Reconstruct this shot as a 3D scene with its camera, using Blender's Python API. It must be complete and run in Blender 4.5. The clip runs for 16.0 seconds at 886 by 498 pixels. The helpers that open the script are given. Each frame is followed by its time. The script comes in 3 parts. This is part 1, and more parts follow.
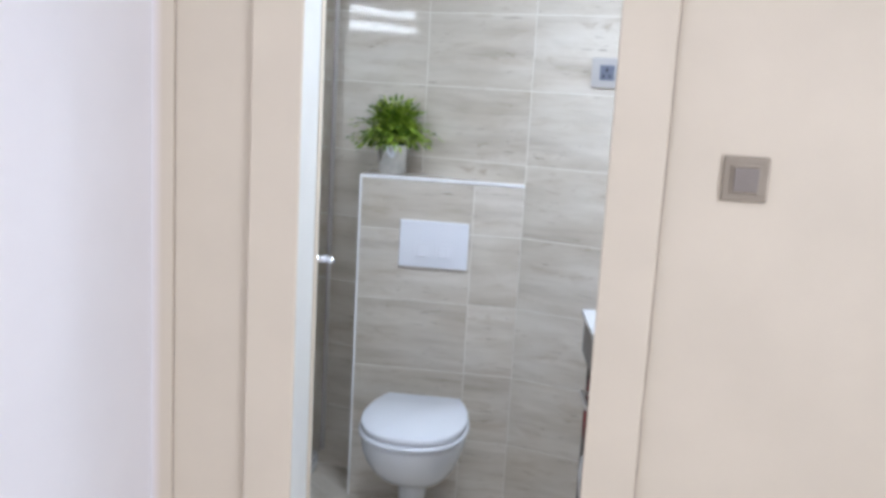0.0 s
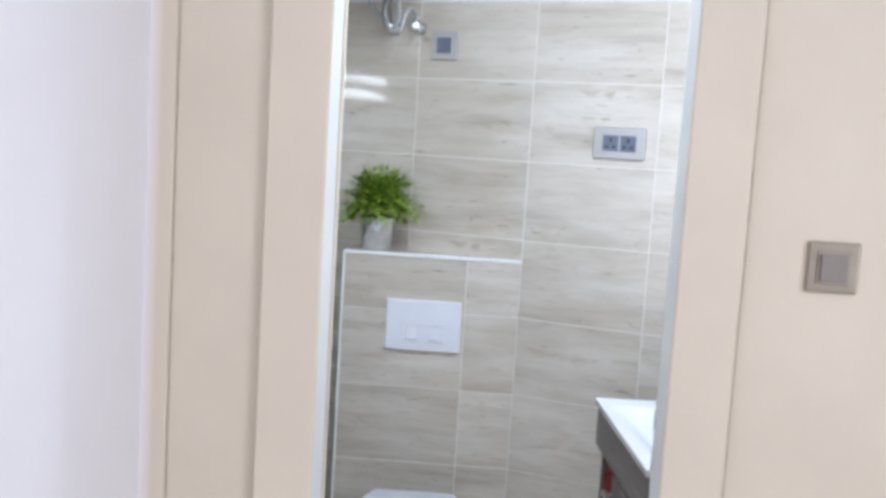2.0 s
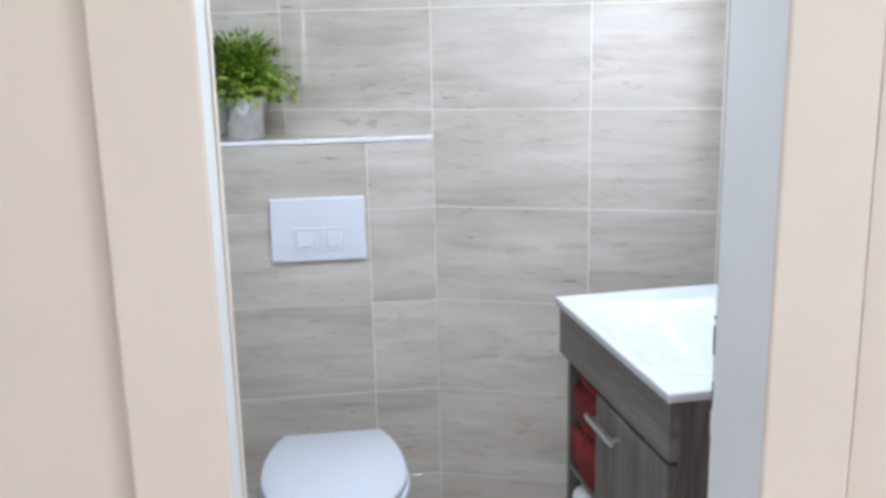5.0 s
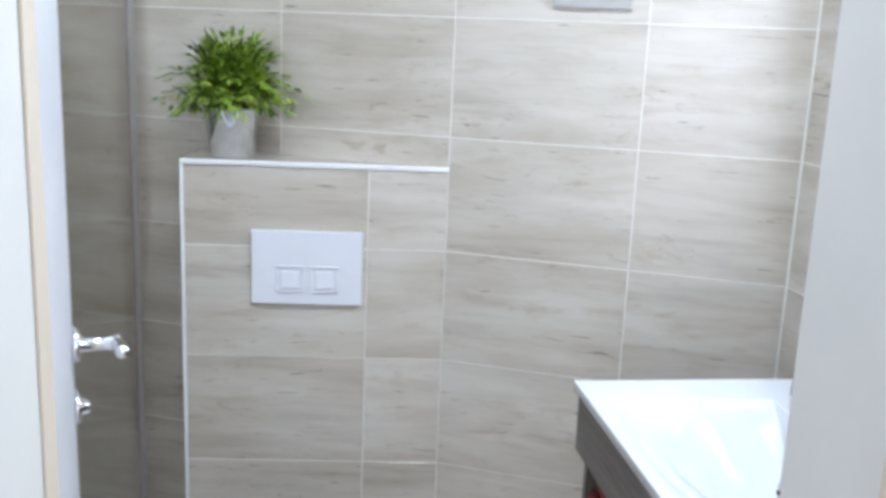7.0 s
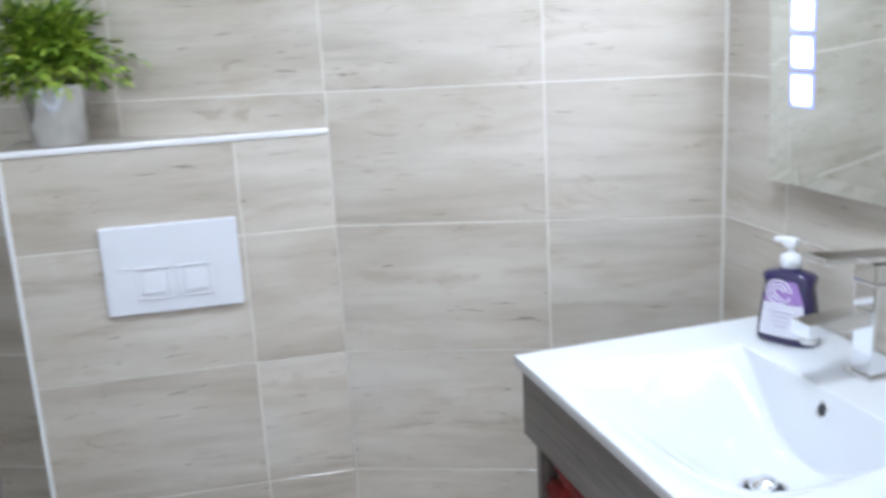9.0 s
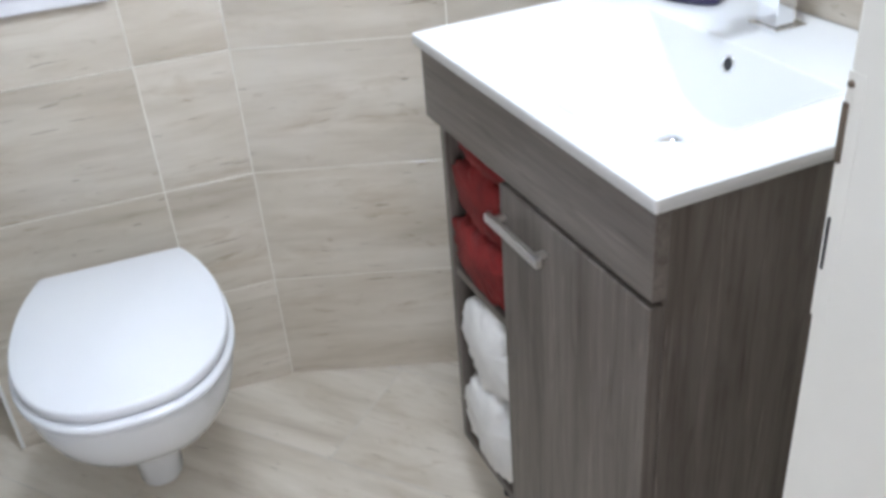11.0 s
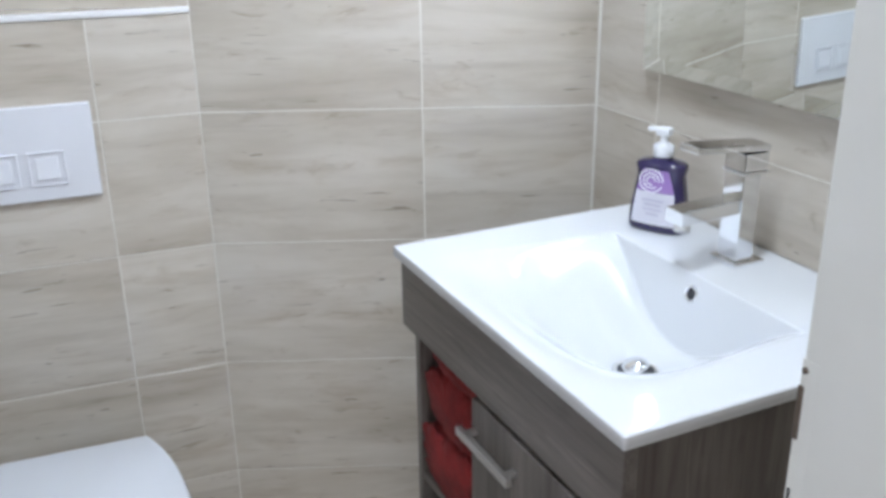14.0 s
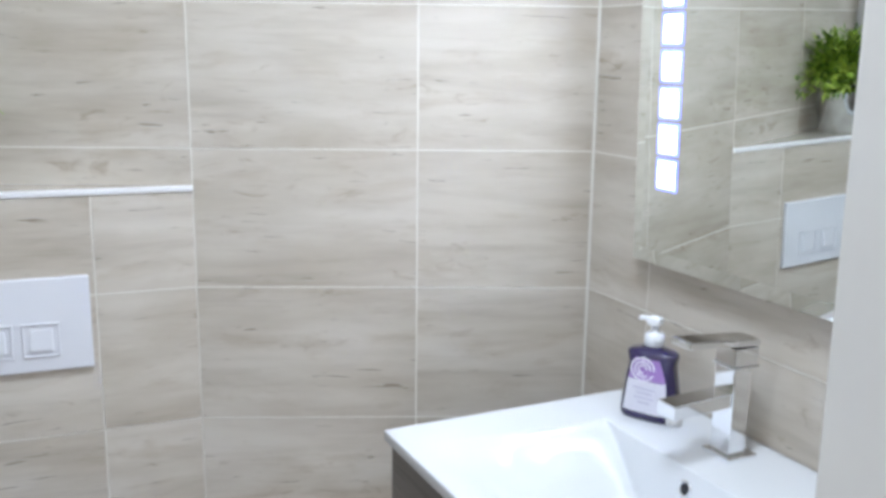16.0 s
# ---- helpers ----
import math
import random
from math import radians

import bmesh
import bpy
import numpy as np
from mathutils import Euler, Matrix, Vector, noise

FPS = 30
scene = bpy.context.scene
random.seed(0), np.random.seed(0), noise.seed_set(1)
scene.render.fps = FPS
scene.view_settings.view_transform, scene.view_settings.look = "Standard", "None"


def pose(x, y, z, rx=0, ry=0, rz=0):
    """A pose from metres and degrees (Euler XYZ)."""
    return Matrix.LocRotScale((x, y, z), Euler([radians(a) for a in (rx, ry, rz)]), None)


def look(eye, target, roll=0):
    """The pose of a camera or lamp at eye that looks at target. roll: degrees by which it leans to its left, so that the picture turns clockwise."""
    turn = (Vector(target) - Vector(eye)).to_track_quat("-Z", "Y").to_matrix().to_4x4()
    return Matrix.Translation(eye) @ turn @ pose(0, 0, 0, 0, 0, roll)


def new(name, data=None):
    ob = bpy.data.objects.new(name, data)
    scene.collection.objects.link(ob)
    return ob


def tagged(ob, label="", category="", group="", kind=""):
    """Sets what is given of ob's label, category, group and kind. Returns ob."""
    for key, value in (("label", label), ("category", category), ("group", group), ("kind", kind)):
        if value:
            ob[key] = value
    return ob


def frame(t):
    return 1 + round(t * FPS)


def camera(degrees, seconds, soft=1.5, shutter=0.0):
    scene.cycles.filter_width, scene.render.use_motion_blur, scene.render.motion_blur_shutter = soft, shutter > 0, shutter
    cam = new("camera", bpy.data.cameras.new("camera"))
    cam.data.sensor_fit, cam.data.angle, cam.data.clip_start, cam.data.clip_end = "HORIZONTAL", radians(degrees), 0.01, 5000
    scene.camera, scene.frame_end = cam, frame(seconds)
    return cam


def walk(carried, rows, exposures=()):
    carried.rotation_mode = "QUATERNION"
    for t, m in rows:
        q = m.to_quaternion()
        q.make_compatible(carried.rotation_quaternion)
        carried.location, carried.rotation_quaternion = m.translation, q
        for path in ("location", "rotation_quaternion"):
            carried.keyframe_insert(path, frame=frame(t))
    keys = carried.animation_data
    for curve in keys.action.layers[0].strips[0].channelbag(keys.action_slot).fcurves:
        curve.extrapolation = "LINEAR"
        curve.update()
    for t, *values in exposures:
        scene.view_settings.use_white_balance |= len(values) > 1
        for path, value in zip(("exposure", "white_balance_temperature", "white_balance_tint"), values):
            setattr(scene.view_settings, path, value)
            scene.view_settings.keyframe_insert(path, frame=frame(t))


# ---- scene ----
cam = camera(50.5, 16.0, soft=3.5, shutter=0.4)
# seconds, stops, kelvin, tint
EXPOSURE = [(0, 0.10, 5840, 10), (1.5, 0.08, 5840, 10), (3, 0.11, 5840, 10), (3.5, 0.17, 5780, 10), (4.5, 0.19, 5780, 10), (7, 0.21, 5830, 9), (8.5, 0.30, 5830, 9), (9.5, 0.12, 5910, 9), (10, 0.06, 6020, 9),
            (12.3, 1.13, 6230, 9), (12.7, 1.11, 6230, 9), (13, 0.82, 6090, 9), (13.5, 0.40, 6030, 9), (14, 0.11, 6030, 9), (15.2, 0.06, 6030, 9), (16, 0.11, 6030, 9)]
PATH = [
    (0, (0.097, -3.227, 1.509), (-0.126, -1.27, 1.159), 3.25),
    (0.5, (0.049, -3.152, 1.521), (-0.134, -1.181, 1.24), 3.07),
    (1, (-0.013, -3.102, 1.532), (-0.14, -1.119, 1.306), 2.43),
    (1.5, (-0.071, -3.063, 1.533), (-0.174, -1.073, 1.364), 3.38),
    (2, (-0.117, -3.004, 1.516), (-0.208, -1.017, 1.306), 3.49),
    (2.5, (-0.18, -2.83, 1.502), (-0.276, -0.855, 1.205), 0.4),
    (3, (-0.185, -2.711, 1.467), (-0.232, -0.745, 1.106), -1),
    (3.5, (-0.181, -2.654, 1.456), (-0.207, -0.702, 1.022), -0.2),
    (4, (-0.224, -2.557, 1.461), (-0.182, -0.614, 0.985), 0.2),
    (4.5, (-0.256, -2.457, 1.451), (-0.104, -0.518, 0.986), -2.69),
    (4.7, (-0.276, -2.436, 1.448), (-0.036, -0.506, 0.983), -1.45),
    (6.8, (-0.128, -2.061, 1.453), (-0.03, -0.109, 1.027), 2.16),
    (7, (-0.126, -2.025, 1.443), (-0.01, -0.075, 1.012), 2.4),
    (7.5, (-0.13, -1.905, 1.424), (0.087, 0.033, 0.977), 2.1),
    (8, (-0.142, -1.791, 1.421), (0.173, 0.125, 0.941), 1.6),
    (8.5, (-0.162, -1.762, 1.408), (0.204, 0.149, 0.944), 1.9),
    (9, (-0.16, -1.745, 1.37), (0.238, 0.154, 0.884), -3.14),
    (9.5, (-0.18, -1.72, 1.381), (0.539, 0.01, 0.682), -6.5),
    (10, (-0.187, -1.723, 1.359), (0.486, -0.049, 0.495), -5.27),
    (10.2, (-0.165, -1.703, 1.329), (0.433, -0.021, 0.428), -6.5),
    (12.3, (-0.179, -1.699, 1.282), (0.29, -0.162, 0.092), -3.29),
    (12.5, (-0.19, -1.71, 1.305), (0.305, -0.158, 0.144), -3.08),
    (13, (-0.14, -1.685, 1.299), (0.404, 0.013, 0.392), -1.8),
    (13.5, (-0.181, -1.71, 1.353), (0.45, 0.021, 0.575), -1.55),
    (14, (-0.183, -1.708, 1.365), (0.477, 0.036, 0.643), -0.79),
    (14.5, (-0.179, -1.708, 1.379), (0.489, 0.05, 0.699), -0.48),
    (15, (-0.172, -1.711, 1.385), (0.486, 0.083, 0.795), -0.88),
    (15.5, (-0.179, -1.713, 1.401), (0.51, 0.101, 0.913), -0.27),
    (16, (-0.189, -1.705, 1.414), (0.526, 0.117, 1.003), 0.7),
]
walk(cam, [(t, look(eye, target, roll)) for t, eye, target, roll in PATH],
     exposures=EXPOSURE)

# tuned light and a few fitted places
LAMP_BATH, LAMP_WINDOW, LAMP_HALL_FILL, LED_GLOW = 15.6, 2.1, 11.4, 72.0
LAMP_HALL_WINDOW = 47.5
HEATER_U, HOSE_L, HOSE_R, OVER_U = -0.425, -0.49, -0.40, 0.295
FLOOR_TURN = 43.0

# world: dim daylight sky outside the closed rooms
world = bpy.data.worlds.new("sky")
scene.world = world
world.use_nodes = True
wn = world.node_tree
sky = wn.nodes.new("ShaderNodeTexSky")
sky.sky_type, sky.sun_disc = "NISHITA", False
sky.sun_elevation, sky.sun_rotation = radians(40), radians(200)
wn.links.new(sky.outputs[0], wn.nodes["Background"].inputs[0])
wn.nodes["Background"].inputs[1].default_value = 0.1


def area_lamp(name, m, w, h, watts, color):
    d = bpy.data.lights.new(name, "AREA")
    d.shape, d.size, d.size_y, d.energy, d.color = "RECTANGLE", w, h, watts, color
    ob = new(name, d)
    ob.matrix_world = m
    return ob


# ceiling panel of the bathroom, daylight in the high window
area_lamp("bathroom_ceiling_lamp", look((0.05, -1.05, 2.435), (0.05, -1.05, 0)), 0.3, 0.3, LAMP_BATH, (0.84, 0.907, 1.0))
for wz in (1.758, 1.832):
    area_lamp("window_daylight", look((-1.58, -0.70, wz), (0, -0.70, wz)), 0.44, 0.034, LAMP_WINDOW / 2, (0.86, 0.93, 1.0))
# fill lamp added over the hall, with no known fitting there
area_lamp("hall_fill_lamp", look((-0.15, -3.1, 2.52), (-0.15, -3.1, 0)), 0.7, 0.7, LAMP_HALL_FILL, (0.92, 0.905, 0.925))
# daylight of an unseen window on the hall's right side
area_lamp("hall_window_daylight", look((2.22, -3.6, 1.55), (0, -3.6, 1.45)), 1.30, 1.20, LAMP_HALL_WINDOW, (0.895, 0.90, 0.945))


# ---- materials ----
def nodes_of(name):
    m = bpy.data.materials.new(name)
    m.use_nodes = True
    t = m.node_tree
    return m, t, t.nodes["Principled BSDF"]


def coords(t, scale, shift=True):
    tc = t.nodes.new("ShaderNodeTexCoord")
    mp = t.nodes.new("ShaderNodeMapping")
    mp.inputs["Scale"].default_value = scale
    t.links.new(tc.outputs["Object"], mp.inputs["Vector"])
    if shift:
        oi = t.nodes.new("ShaderNodeObjectInfo")
        mul = t.nodes.new("ShaderNodeMath")
        mul.operation = "MULTIPLY"
        mul.inputs[1].default_value = 37.0
        t.links.new(oi.outputs["Random"], mul.inputs[0])
        t.links.new(mul.outputs[0], mp.inputs["Location"])
    return mp.outputs[0]


def noise_tex(t, vec, scale, detail=4.0, rough=0.55, dist=0.0):
    n = t.nodes.new("ShaderNodeTexNoise")
    n.inputs["Scale"].default_value, n.inputs["Detail"].default_value = scale, detail
    n.inputs["Roughness"].default_value, n.inputs["Distortion"].default_value = rough, dist
    t.links.new(vec, n.inputs["Vector"])
    return n.outputs["Fac"]


def ramp(t, fac, stops):
    r = t.nodes.new("ShaderNodeValToRGB")
    els = r.color_ramp.elements
    while len(els) < len(stops):
        els.new(0.5)
    for e, (p, c) in zip(els, stops):
        e.position, e.color = p, (*c, 1)
    t.links.new(fac, r.inputs[0])
    return r.outputs[0]


def mix(t, kind, fac, a, b):
    n = t.nodes.new("ShaderNodeMix")
    n.data_type, n.blend_type = "RGBA", kind
    if isinstance(fac, float):
        n.inputs[0].default_value = fac
    else:
        t.links.new(fac, n.inputs[0])
    t.links.new(a, n.inputs[6])
    t.links.new(b, n.inputs[7])
    return n.outputs[2]


def bump(t, p, height, strength, distance=0.002):
    b = t.nodes.new("ShaderNodeBump")
    b.inputs["Strength"].default_value, b.inputs["Distance"].default_value = strength, distance
    t.links.new(height, b.inputs["Height"])
    t.links.new(b.outputs[0], p.inputs["Normal"])


def plain(name, color, rough=0.5, metal=0.0, vary=0.06, scale=9.0, bumpy=0.0, bscale=200.0, coat=0.0):
    m, t, p = nodes_of(name)
    vec = coords(t, (1, 1, 1))
    lo = tuple(c * (1 - vary) for c in color)
    hi = tuple(min(1, c * (1 + vary)) for c in color)
    t.links.new(ramp(t, noise_tex(t, vec, scale, 5), [(0.3, lo), (0.7, hi)]), p.inputs["Base Color"])
    p.inputs["Roughness"].default_value, p.inputs["Metallic"].default_value = rough, metal
    p.inputs["Coat Weight"].default_value = coat
    if bumpy:
        bump(t, p, noise_tex(t, vec, bscale, 3), bumpy)
    return m


def wood_look_tile(name, stretch, light, mid, dark, rough):
    """Glazed tile printed as weathered wood: long streaks, soft clouds, brown smudges and short dark checks."""
    m, t, p = nodes_of(name)
    streak = noise_tex(t, coords(t, stretch(1.7, 15.0)), 1.0, 5, 0.55, 0.4)
    fine = noise_tex(t, coords(t, stretch(4.0, 70.0)), 1.0, 5, 0.6, 0.3)
    cloud = noise_tex(t, coords(t, stretch(1.8, 7.5)), 1.6, 5, 0.6, 0.3)
    smudge = noise_tex(t, coords(t, stretch(5.0, 21.0)), 1.0, 6, 0.64, 0.5)
    knots = noise_tex(t, coords(t, stretch(11.0, 30.0)), 1.0, 4, 0.6, 0.8)
    dashes = noise_tex(t, coords(t, stretch(13.0, 150.0)), 1.0, 2, 0.5, 0.5)
    hairs = noise_tex(t, coords(t, stretch(7.0, 210.0)), 1.0, 3, 0.6, 0.3)
    col = ramp(t, streak, [(0.27, dark), (0.45, mid), (0.62, light)])
    for fac, stops in ((fine, [(0.30, (0.93, 0.915, 0.90)), (0.46, (0.99, 0.985, 0.98)), (0.75, (1, 1, 1))]),
                       (cloud, [(0.30, (0.82, 0.795, 0.755)), (0.60, (1, 1, 1))]),
                       (smudge, [(0.55, (1, 1, 1)), (0.72, (0.84, 0.805, 0.755))]),
                       (knots, [(0.63, (1, 1, 1)), (0.74, (0.76, 0.715, 0.66))]),
                       (hairs, [(0.64, (1, 1, 1)), (0.76, (0.93, 0.915, 0.90))]),
                       (dashes, [(0.69, (1, 1, 1)), (0.745, (0.54, 0.50, 0.46))])):
        col = mix(t, "MULTIPLY", 1.0, col, ramp(t, fac, stops))
    oi = t.nodes.new("ShaderNodeObjectInfo")
    shade = ramp(t, oi.outputs["Random"], [(0.0, (0.955, 0.95, 0.94)), (1.0, (1, 1, 1))])
    t.links.new(mix(t, "MULTIPLY", 1.0, col, shade), p.inputs["Base Color"])
    p.inputs["Roughness"].default_value = rough
    bump(t, p, fine, 0.045, 0.001)
    return m


LIGHT, MID, DARK = (0.690, 0.640, 0.562), (0.642, 0.592, 0.513), (0.515, 0.463, 0.388)
tile_mat = wood_look_tile("wall_tile", lambda a, b: (a, a, b), LIGHT, MID, DARK, 0.05)
floor_mat = wood_look_tile("floor_tile", lambda a, b: (b, a, a), LIGHT, MID, DARK, 0.32)
grout_mat = plain("grout", (0.78, 0.755, 0.69), 0.9, bumpy=0.2, bscale=300)
floor_grout_mat = plain("floor_grout", (0.55, 0.515, 0.46), 0.9, bumpy=0.2, bscale=300)
beige_mat = plain("beige_paint", (0.668, 0.582, 0.462), 0.55, vary=0.035, scale=4, bumpy=0.10, bscale=120)
white_wall_mat = plain("white_wall_paint", (0.80, 0.77, 0.78), 0.6, vary=0.025, scale=3, bumpy=0.06, bscale=120)
ceiling_mat = plain("ceiling_paint", (0.82, 0.83, 0.84), 0.8, vary=0.02, bumpy=0.05)
frame_mat = plain("door_frame_paint", (0.715, 0.71, 0.665), 0.45, vary=0.03, bumpy=0.04, bscale=60)
leaf_mat = plain("door_paint", (0.72, 0.72, 0.745), 0.4, vary=0.03)
ceramic_mat = plain("white_ceramic", (0.755, 0.77, 0.785), 0.08, vary=0.01)
ceramic_mat.node_tree.nodes["Principled BSDF"].inputs["Specular IOR Level"].default_value = 0.3
seat_mat = plain("seat_plastic", (0.76, 0.78, 0.82), 0.18, vary=0.01)
plate_mat = plain("flush_plate_plastic", (0.80, 0.81, 0.85), 0.25, vary=0.015)
trim_mat = plain("tile_trim", (0.89, 0.89, 0.89), 0.3, vary=0.02)
channel_mat = plain("channel_metal", (0.44, 0.39, 0.36), 0.34, 0.8, vary=0.12, scale=12)
chrome_mat = plain("chrome", (0.82, 0.83, 0.85), 0.07, 1.0, vary=0.02)
brushed_mat = plain("brushed_metal", (0.72, 0.71, 0.70), 0.32, 1.0, vary=0.06, scale=30)
zinc_mat = plain("galvanised_metal", (0.74, 0.76, 0.80), 0.10, 1.0, vary=0.16, scale=22)
bronze_mat = plain("switch_plate_metal", (0.32, 0.27, 0.21), 0.38, 0.35, vary=0.05, scale=30)
rocker_mat = plain("switch_rocker", (0.24, 0.205, 0.18), 0.45, 0.1, vary=0.05, scale=30)
socket_mat = plain("socket_plate", (0.47, 0.45, 0.43), 0.35, 0.1, vary=0.03)
insert_mat = plain("socket_insert", (0.14, 0.155, 0.205), 0.45, vary=0.04)
black_mat = plain("black_recess", (0.02, 0.02, 0.025), 0.6, vary=0.1)
red_mat = plain("red_towel", (0.165, 0.011, 0.010), 0.95, vary=0.35, scale=26, bumpy=0.9, bscale=160)
white_towel_mat = plain("white_towel", (0.72, 0.71, 0.69), 0.95, vary=0.06, scale=26, bumpy=0.9, bscale=160)
soil_mat = plain("dark_soil", (0.03, 0.022, 0.015), 0.95, vary=0.4, scale=60)
bottle_mat = plain("purple_bottle", (0.030, 0.022, 0.085), 0.12, vary=0.1, coat=0.5)
label_mat = plain("bottle_label", (0.74, 0.73, 0.80), 0.4, vary=0.03)
rose_mat = plain("label_purple", (0.34, 0.20, 0.50), 0.4, vary=0.06)
rose_line_mat = plain("label_lines", (0.84, 0.80, 0.90), 0.4, vary=0.03)
bar_mat = plain("label_writing", (0.60, 0.58, 0.68), 0.5, vary=0.05)
pump_mat = plain("pump_plastic", (0.84, 0.85, 0.87), 0.3, vary=0.02)
heater_mat = plain("heater_enamel", (0.82, 0.83, 0.86), 0.2, vary=0.01)
blue_mat = plain("blue_plastic", (0.045, 0.065, 0.36), 0.35, vary=0.05)
hose_mat = plain("braided_hose", (0.50, 0.50, 0.50), 0.38, 0.8, vary=0.25, scale=160, bumpy=0.5, bscale=400)
rust_mat = plain("strike_plate_metal", (0.14, 0.11, 0.085), 0.5, 0.5, vary=0.25, scale=60)


def blended_paint(x0, x1):
    """Wall paint whose colour blends from white at x0 to beige at x1."""
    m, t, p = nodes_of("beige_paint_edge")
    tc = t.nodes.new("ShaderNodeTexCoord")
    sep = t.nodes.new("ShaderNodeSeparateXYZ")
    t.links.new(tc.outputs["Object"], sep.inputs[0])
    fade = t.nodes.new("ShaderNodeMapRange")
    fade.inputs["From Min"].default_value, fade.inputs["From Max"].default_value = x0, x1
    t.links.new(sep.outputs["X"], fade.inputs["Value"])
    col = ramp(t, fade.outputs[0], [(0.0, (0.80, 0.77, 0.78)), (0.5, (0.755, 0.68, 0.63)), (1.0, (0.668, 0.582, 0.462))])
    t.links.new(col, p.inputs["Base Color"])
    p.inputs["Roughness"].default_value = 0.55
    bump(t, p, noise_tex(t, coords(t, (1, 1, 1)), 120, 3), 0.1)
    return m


edge_paint_mat = blended_paint(-0.684, -0.660)


def cabinet_wood(name, stretch):
    """Grey-brown wood print: soft bands, fine dark pores and pale broken hairs along the grain."""
    m, t, p = nodes_of(name)
    bands = noise_tex(t, coords(t, stretch(1.4, 16.0)), 1.0, 5, 0.6, 0.9)
    pores = noise_tex(t, coords(t, stretch(5.0, 120.0)), 1.0, 5, 0.7, 0.5)
    hairs = noise_tex(t, coords(t, stretch(6.0, 190.0)), 1.0, 3, 0.6, 0.6)
    knots = noise_tex(t, coords(t, stretch(4.0, 22.0)), 1.0, 4, 0.6, 2.0)
    col = ramp(t, bands, [(0.30, (0.082, 0.067, 0.056)), (0.46, (0.128, 0.110, 0.096)), (0.56, (0.155, 0.135, 0.119)), (0.70, (0.200, 0.176, 0.157))])
    for fac, stops in ((pores, [(0.34, (0.70, 0.68, 0.66)), (0.52, (1, 1, 1))]), (knots, [(0.30, (0.74, 0.72, 0.70)), (0.42, (1, 1, 1))])):
        col = mix(t, "MULTIPLY", 1.0, col, ramp(t, fac, stops))
    col = mix(t, "ADD", 1.0, col, ramp(t, hairs, [(0.60, (0, 0, 0)), (0.75, (0.085, 0.076, 0.068))]))
    t.links.new(col, p.inputs["Base Color"])
    p.inputs["Roughness"].default_value = 0.42
    bump(t, p, pores, 0.25, 0.001)
    return m


wood_v = cabinet_wood("cabinet_wood_upright", lambda a, b: (b, b, a))
wood_h = cabinet_wood("cabinet_wood_level", lambda a, b: (a, b, b))


def leaf_green():
    m, t, p = nodes_of("leaf_green")
    g = t.nodes.new("ShaderNodeNewGeometry")
    col = ramp(t, g.outputs["Random Per Island"], [(0.0, (0.055, 0.12, 0.01)), (0.5, (0.20, 0.32, 0.025)), (1.0, (0.46, 0.57, 0.09))])
    t.links.new(col, p.inputs["Base Color"])
    p.inputs["Roughness"].default_value = 0.45
    p.inputs["Subsurface Weight"].default_value = 0.1
    p.inputs["Subsurface Radius"].default_value = (0.004, 0.006, 0.001)
    return m


leaf_mat_green = leaf_green()


def glass_material():
    m, t, p = nodes_of("clear_glass")
    p.inputs["Base Color"].default_value = (0.80, 0.785, 0.755, 1)
    p.inputs["Transmission Weight"].default_value = 1.0
    p.inputs["Roughness"].default_value = 0.01
    p.inputs["IOR"].default_value = 1.45
    return m


def mirror_material():
    m, t, p = nodes_of("mirror_silver")
    p.inputs["Base Color"].default_value = (0.86, 0.90, 0.88, 1)
    p.inputs["Metallic"].default_value, p.inputs["Roughness"].default_value = 1.0, 0.012
    return m


def glow_material(name, color, strength):
    m, t, p = nodes_of(name)
    p.inputs["Base Color"].default_value = (*color, 1)
    p.inputs["Emission Color"].default_value = (*color, 1)
    p.inputs["Emission Strength"].default_value = strength
    return m


glass_mat = glass_material()
mirror_mat = mirror_material()
led_mat = glow_material("frosted_led", (0.80, 0.88, 1.0), LED_GLOW)
# blue fringe of light round the squares, put into a glowing colour
led_halo_mat = glow_material("led_halo_glow", (0.22, 0.27, 1.0), 1.7)
lamp_mat = glow_material("lamp_diffuser", (1.0, 0.98, 0.95), 4.0)


# ---- mesh helpers ----
def part(name, bm, material, parent=None, label="", smooth=False, m=None):
    me = bpy.data.meshes.new(name)
    bmesh.ops.recalc_face_normals(bm, faces=bm.faces)
    bm.to_mesh(me)
    bm.free()
    me.materials.append(material)
    if smooth:
        for f in me.polygons:
            f.use_smooth = True
    ob = new(name, me)
    if parent is not None:
        ob.parent = parent
    if m is not None:
        ob.matrix_basis = m
    if label:
        ob["label"] = label
    return ob


def thing(name, m, label, category, group="", kind=""):
    ob = new(name)
    ob.matrix_basis = m
    return tagged(ob, label, category, group, kind)


def box(x0, x1, y0, y1, z0, z1, bevel=0.0, seg=2, bm=None):
    own = bmesh.new()
    bmesh.ops.create_cube(own, size=1.0)
    for v in own.verts:
        v.co = Vector((x0 + (v.co.x + 0.5) * (x1 - x0), y0 + (v.co.y + 0.5) * (y1 - y0), z0 + (v.co.z + 0.5) * (z1 - z0)))
    if bevel:
        bmesh.ops.bevel(own, geom=list(own.edges), offset=bevel, segments=seg, profile=0.6, affect="EDGES")
    if bm is None:
        return own
    add(bm, own)
    return bm


def add(bm, other, m=None):
    if m is not None:
        bmesh.ops.transform(other, matrix=m, verts=other.verts)
    tmp = bpy.data.meshes.new("tmp")
    other.to_mesh(tmp)
    other.free()
    bm.from_mesh(tmp)
    bpy.data.meshes.remove(tmp)
    return bm


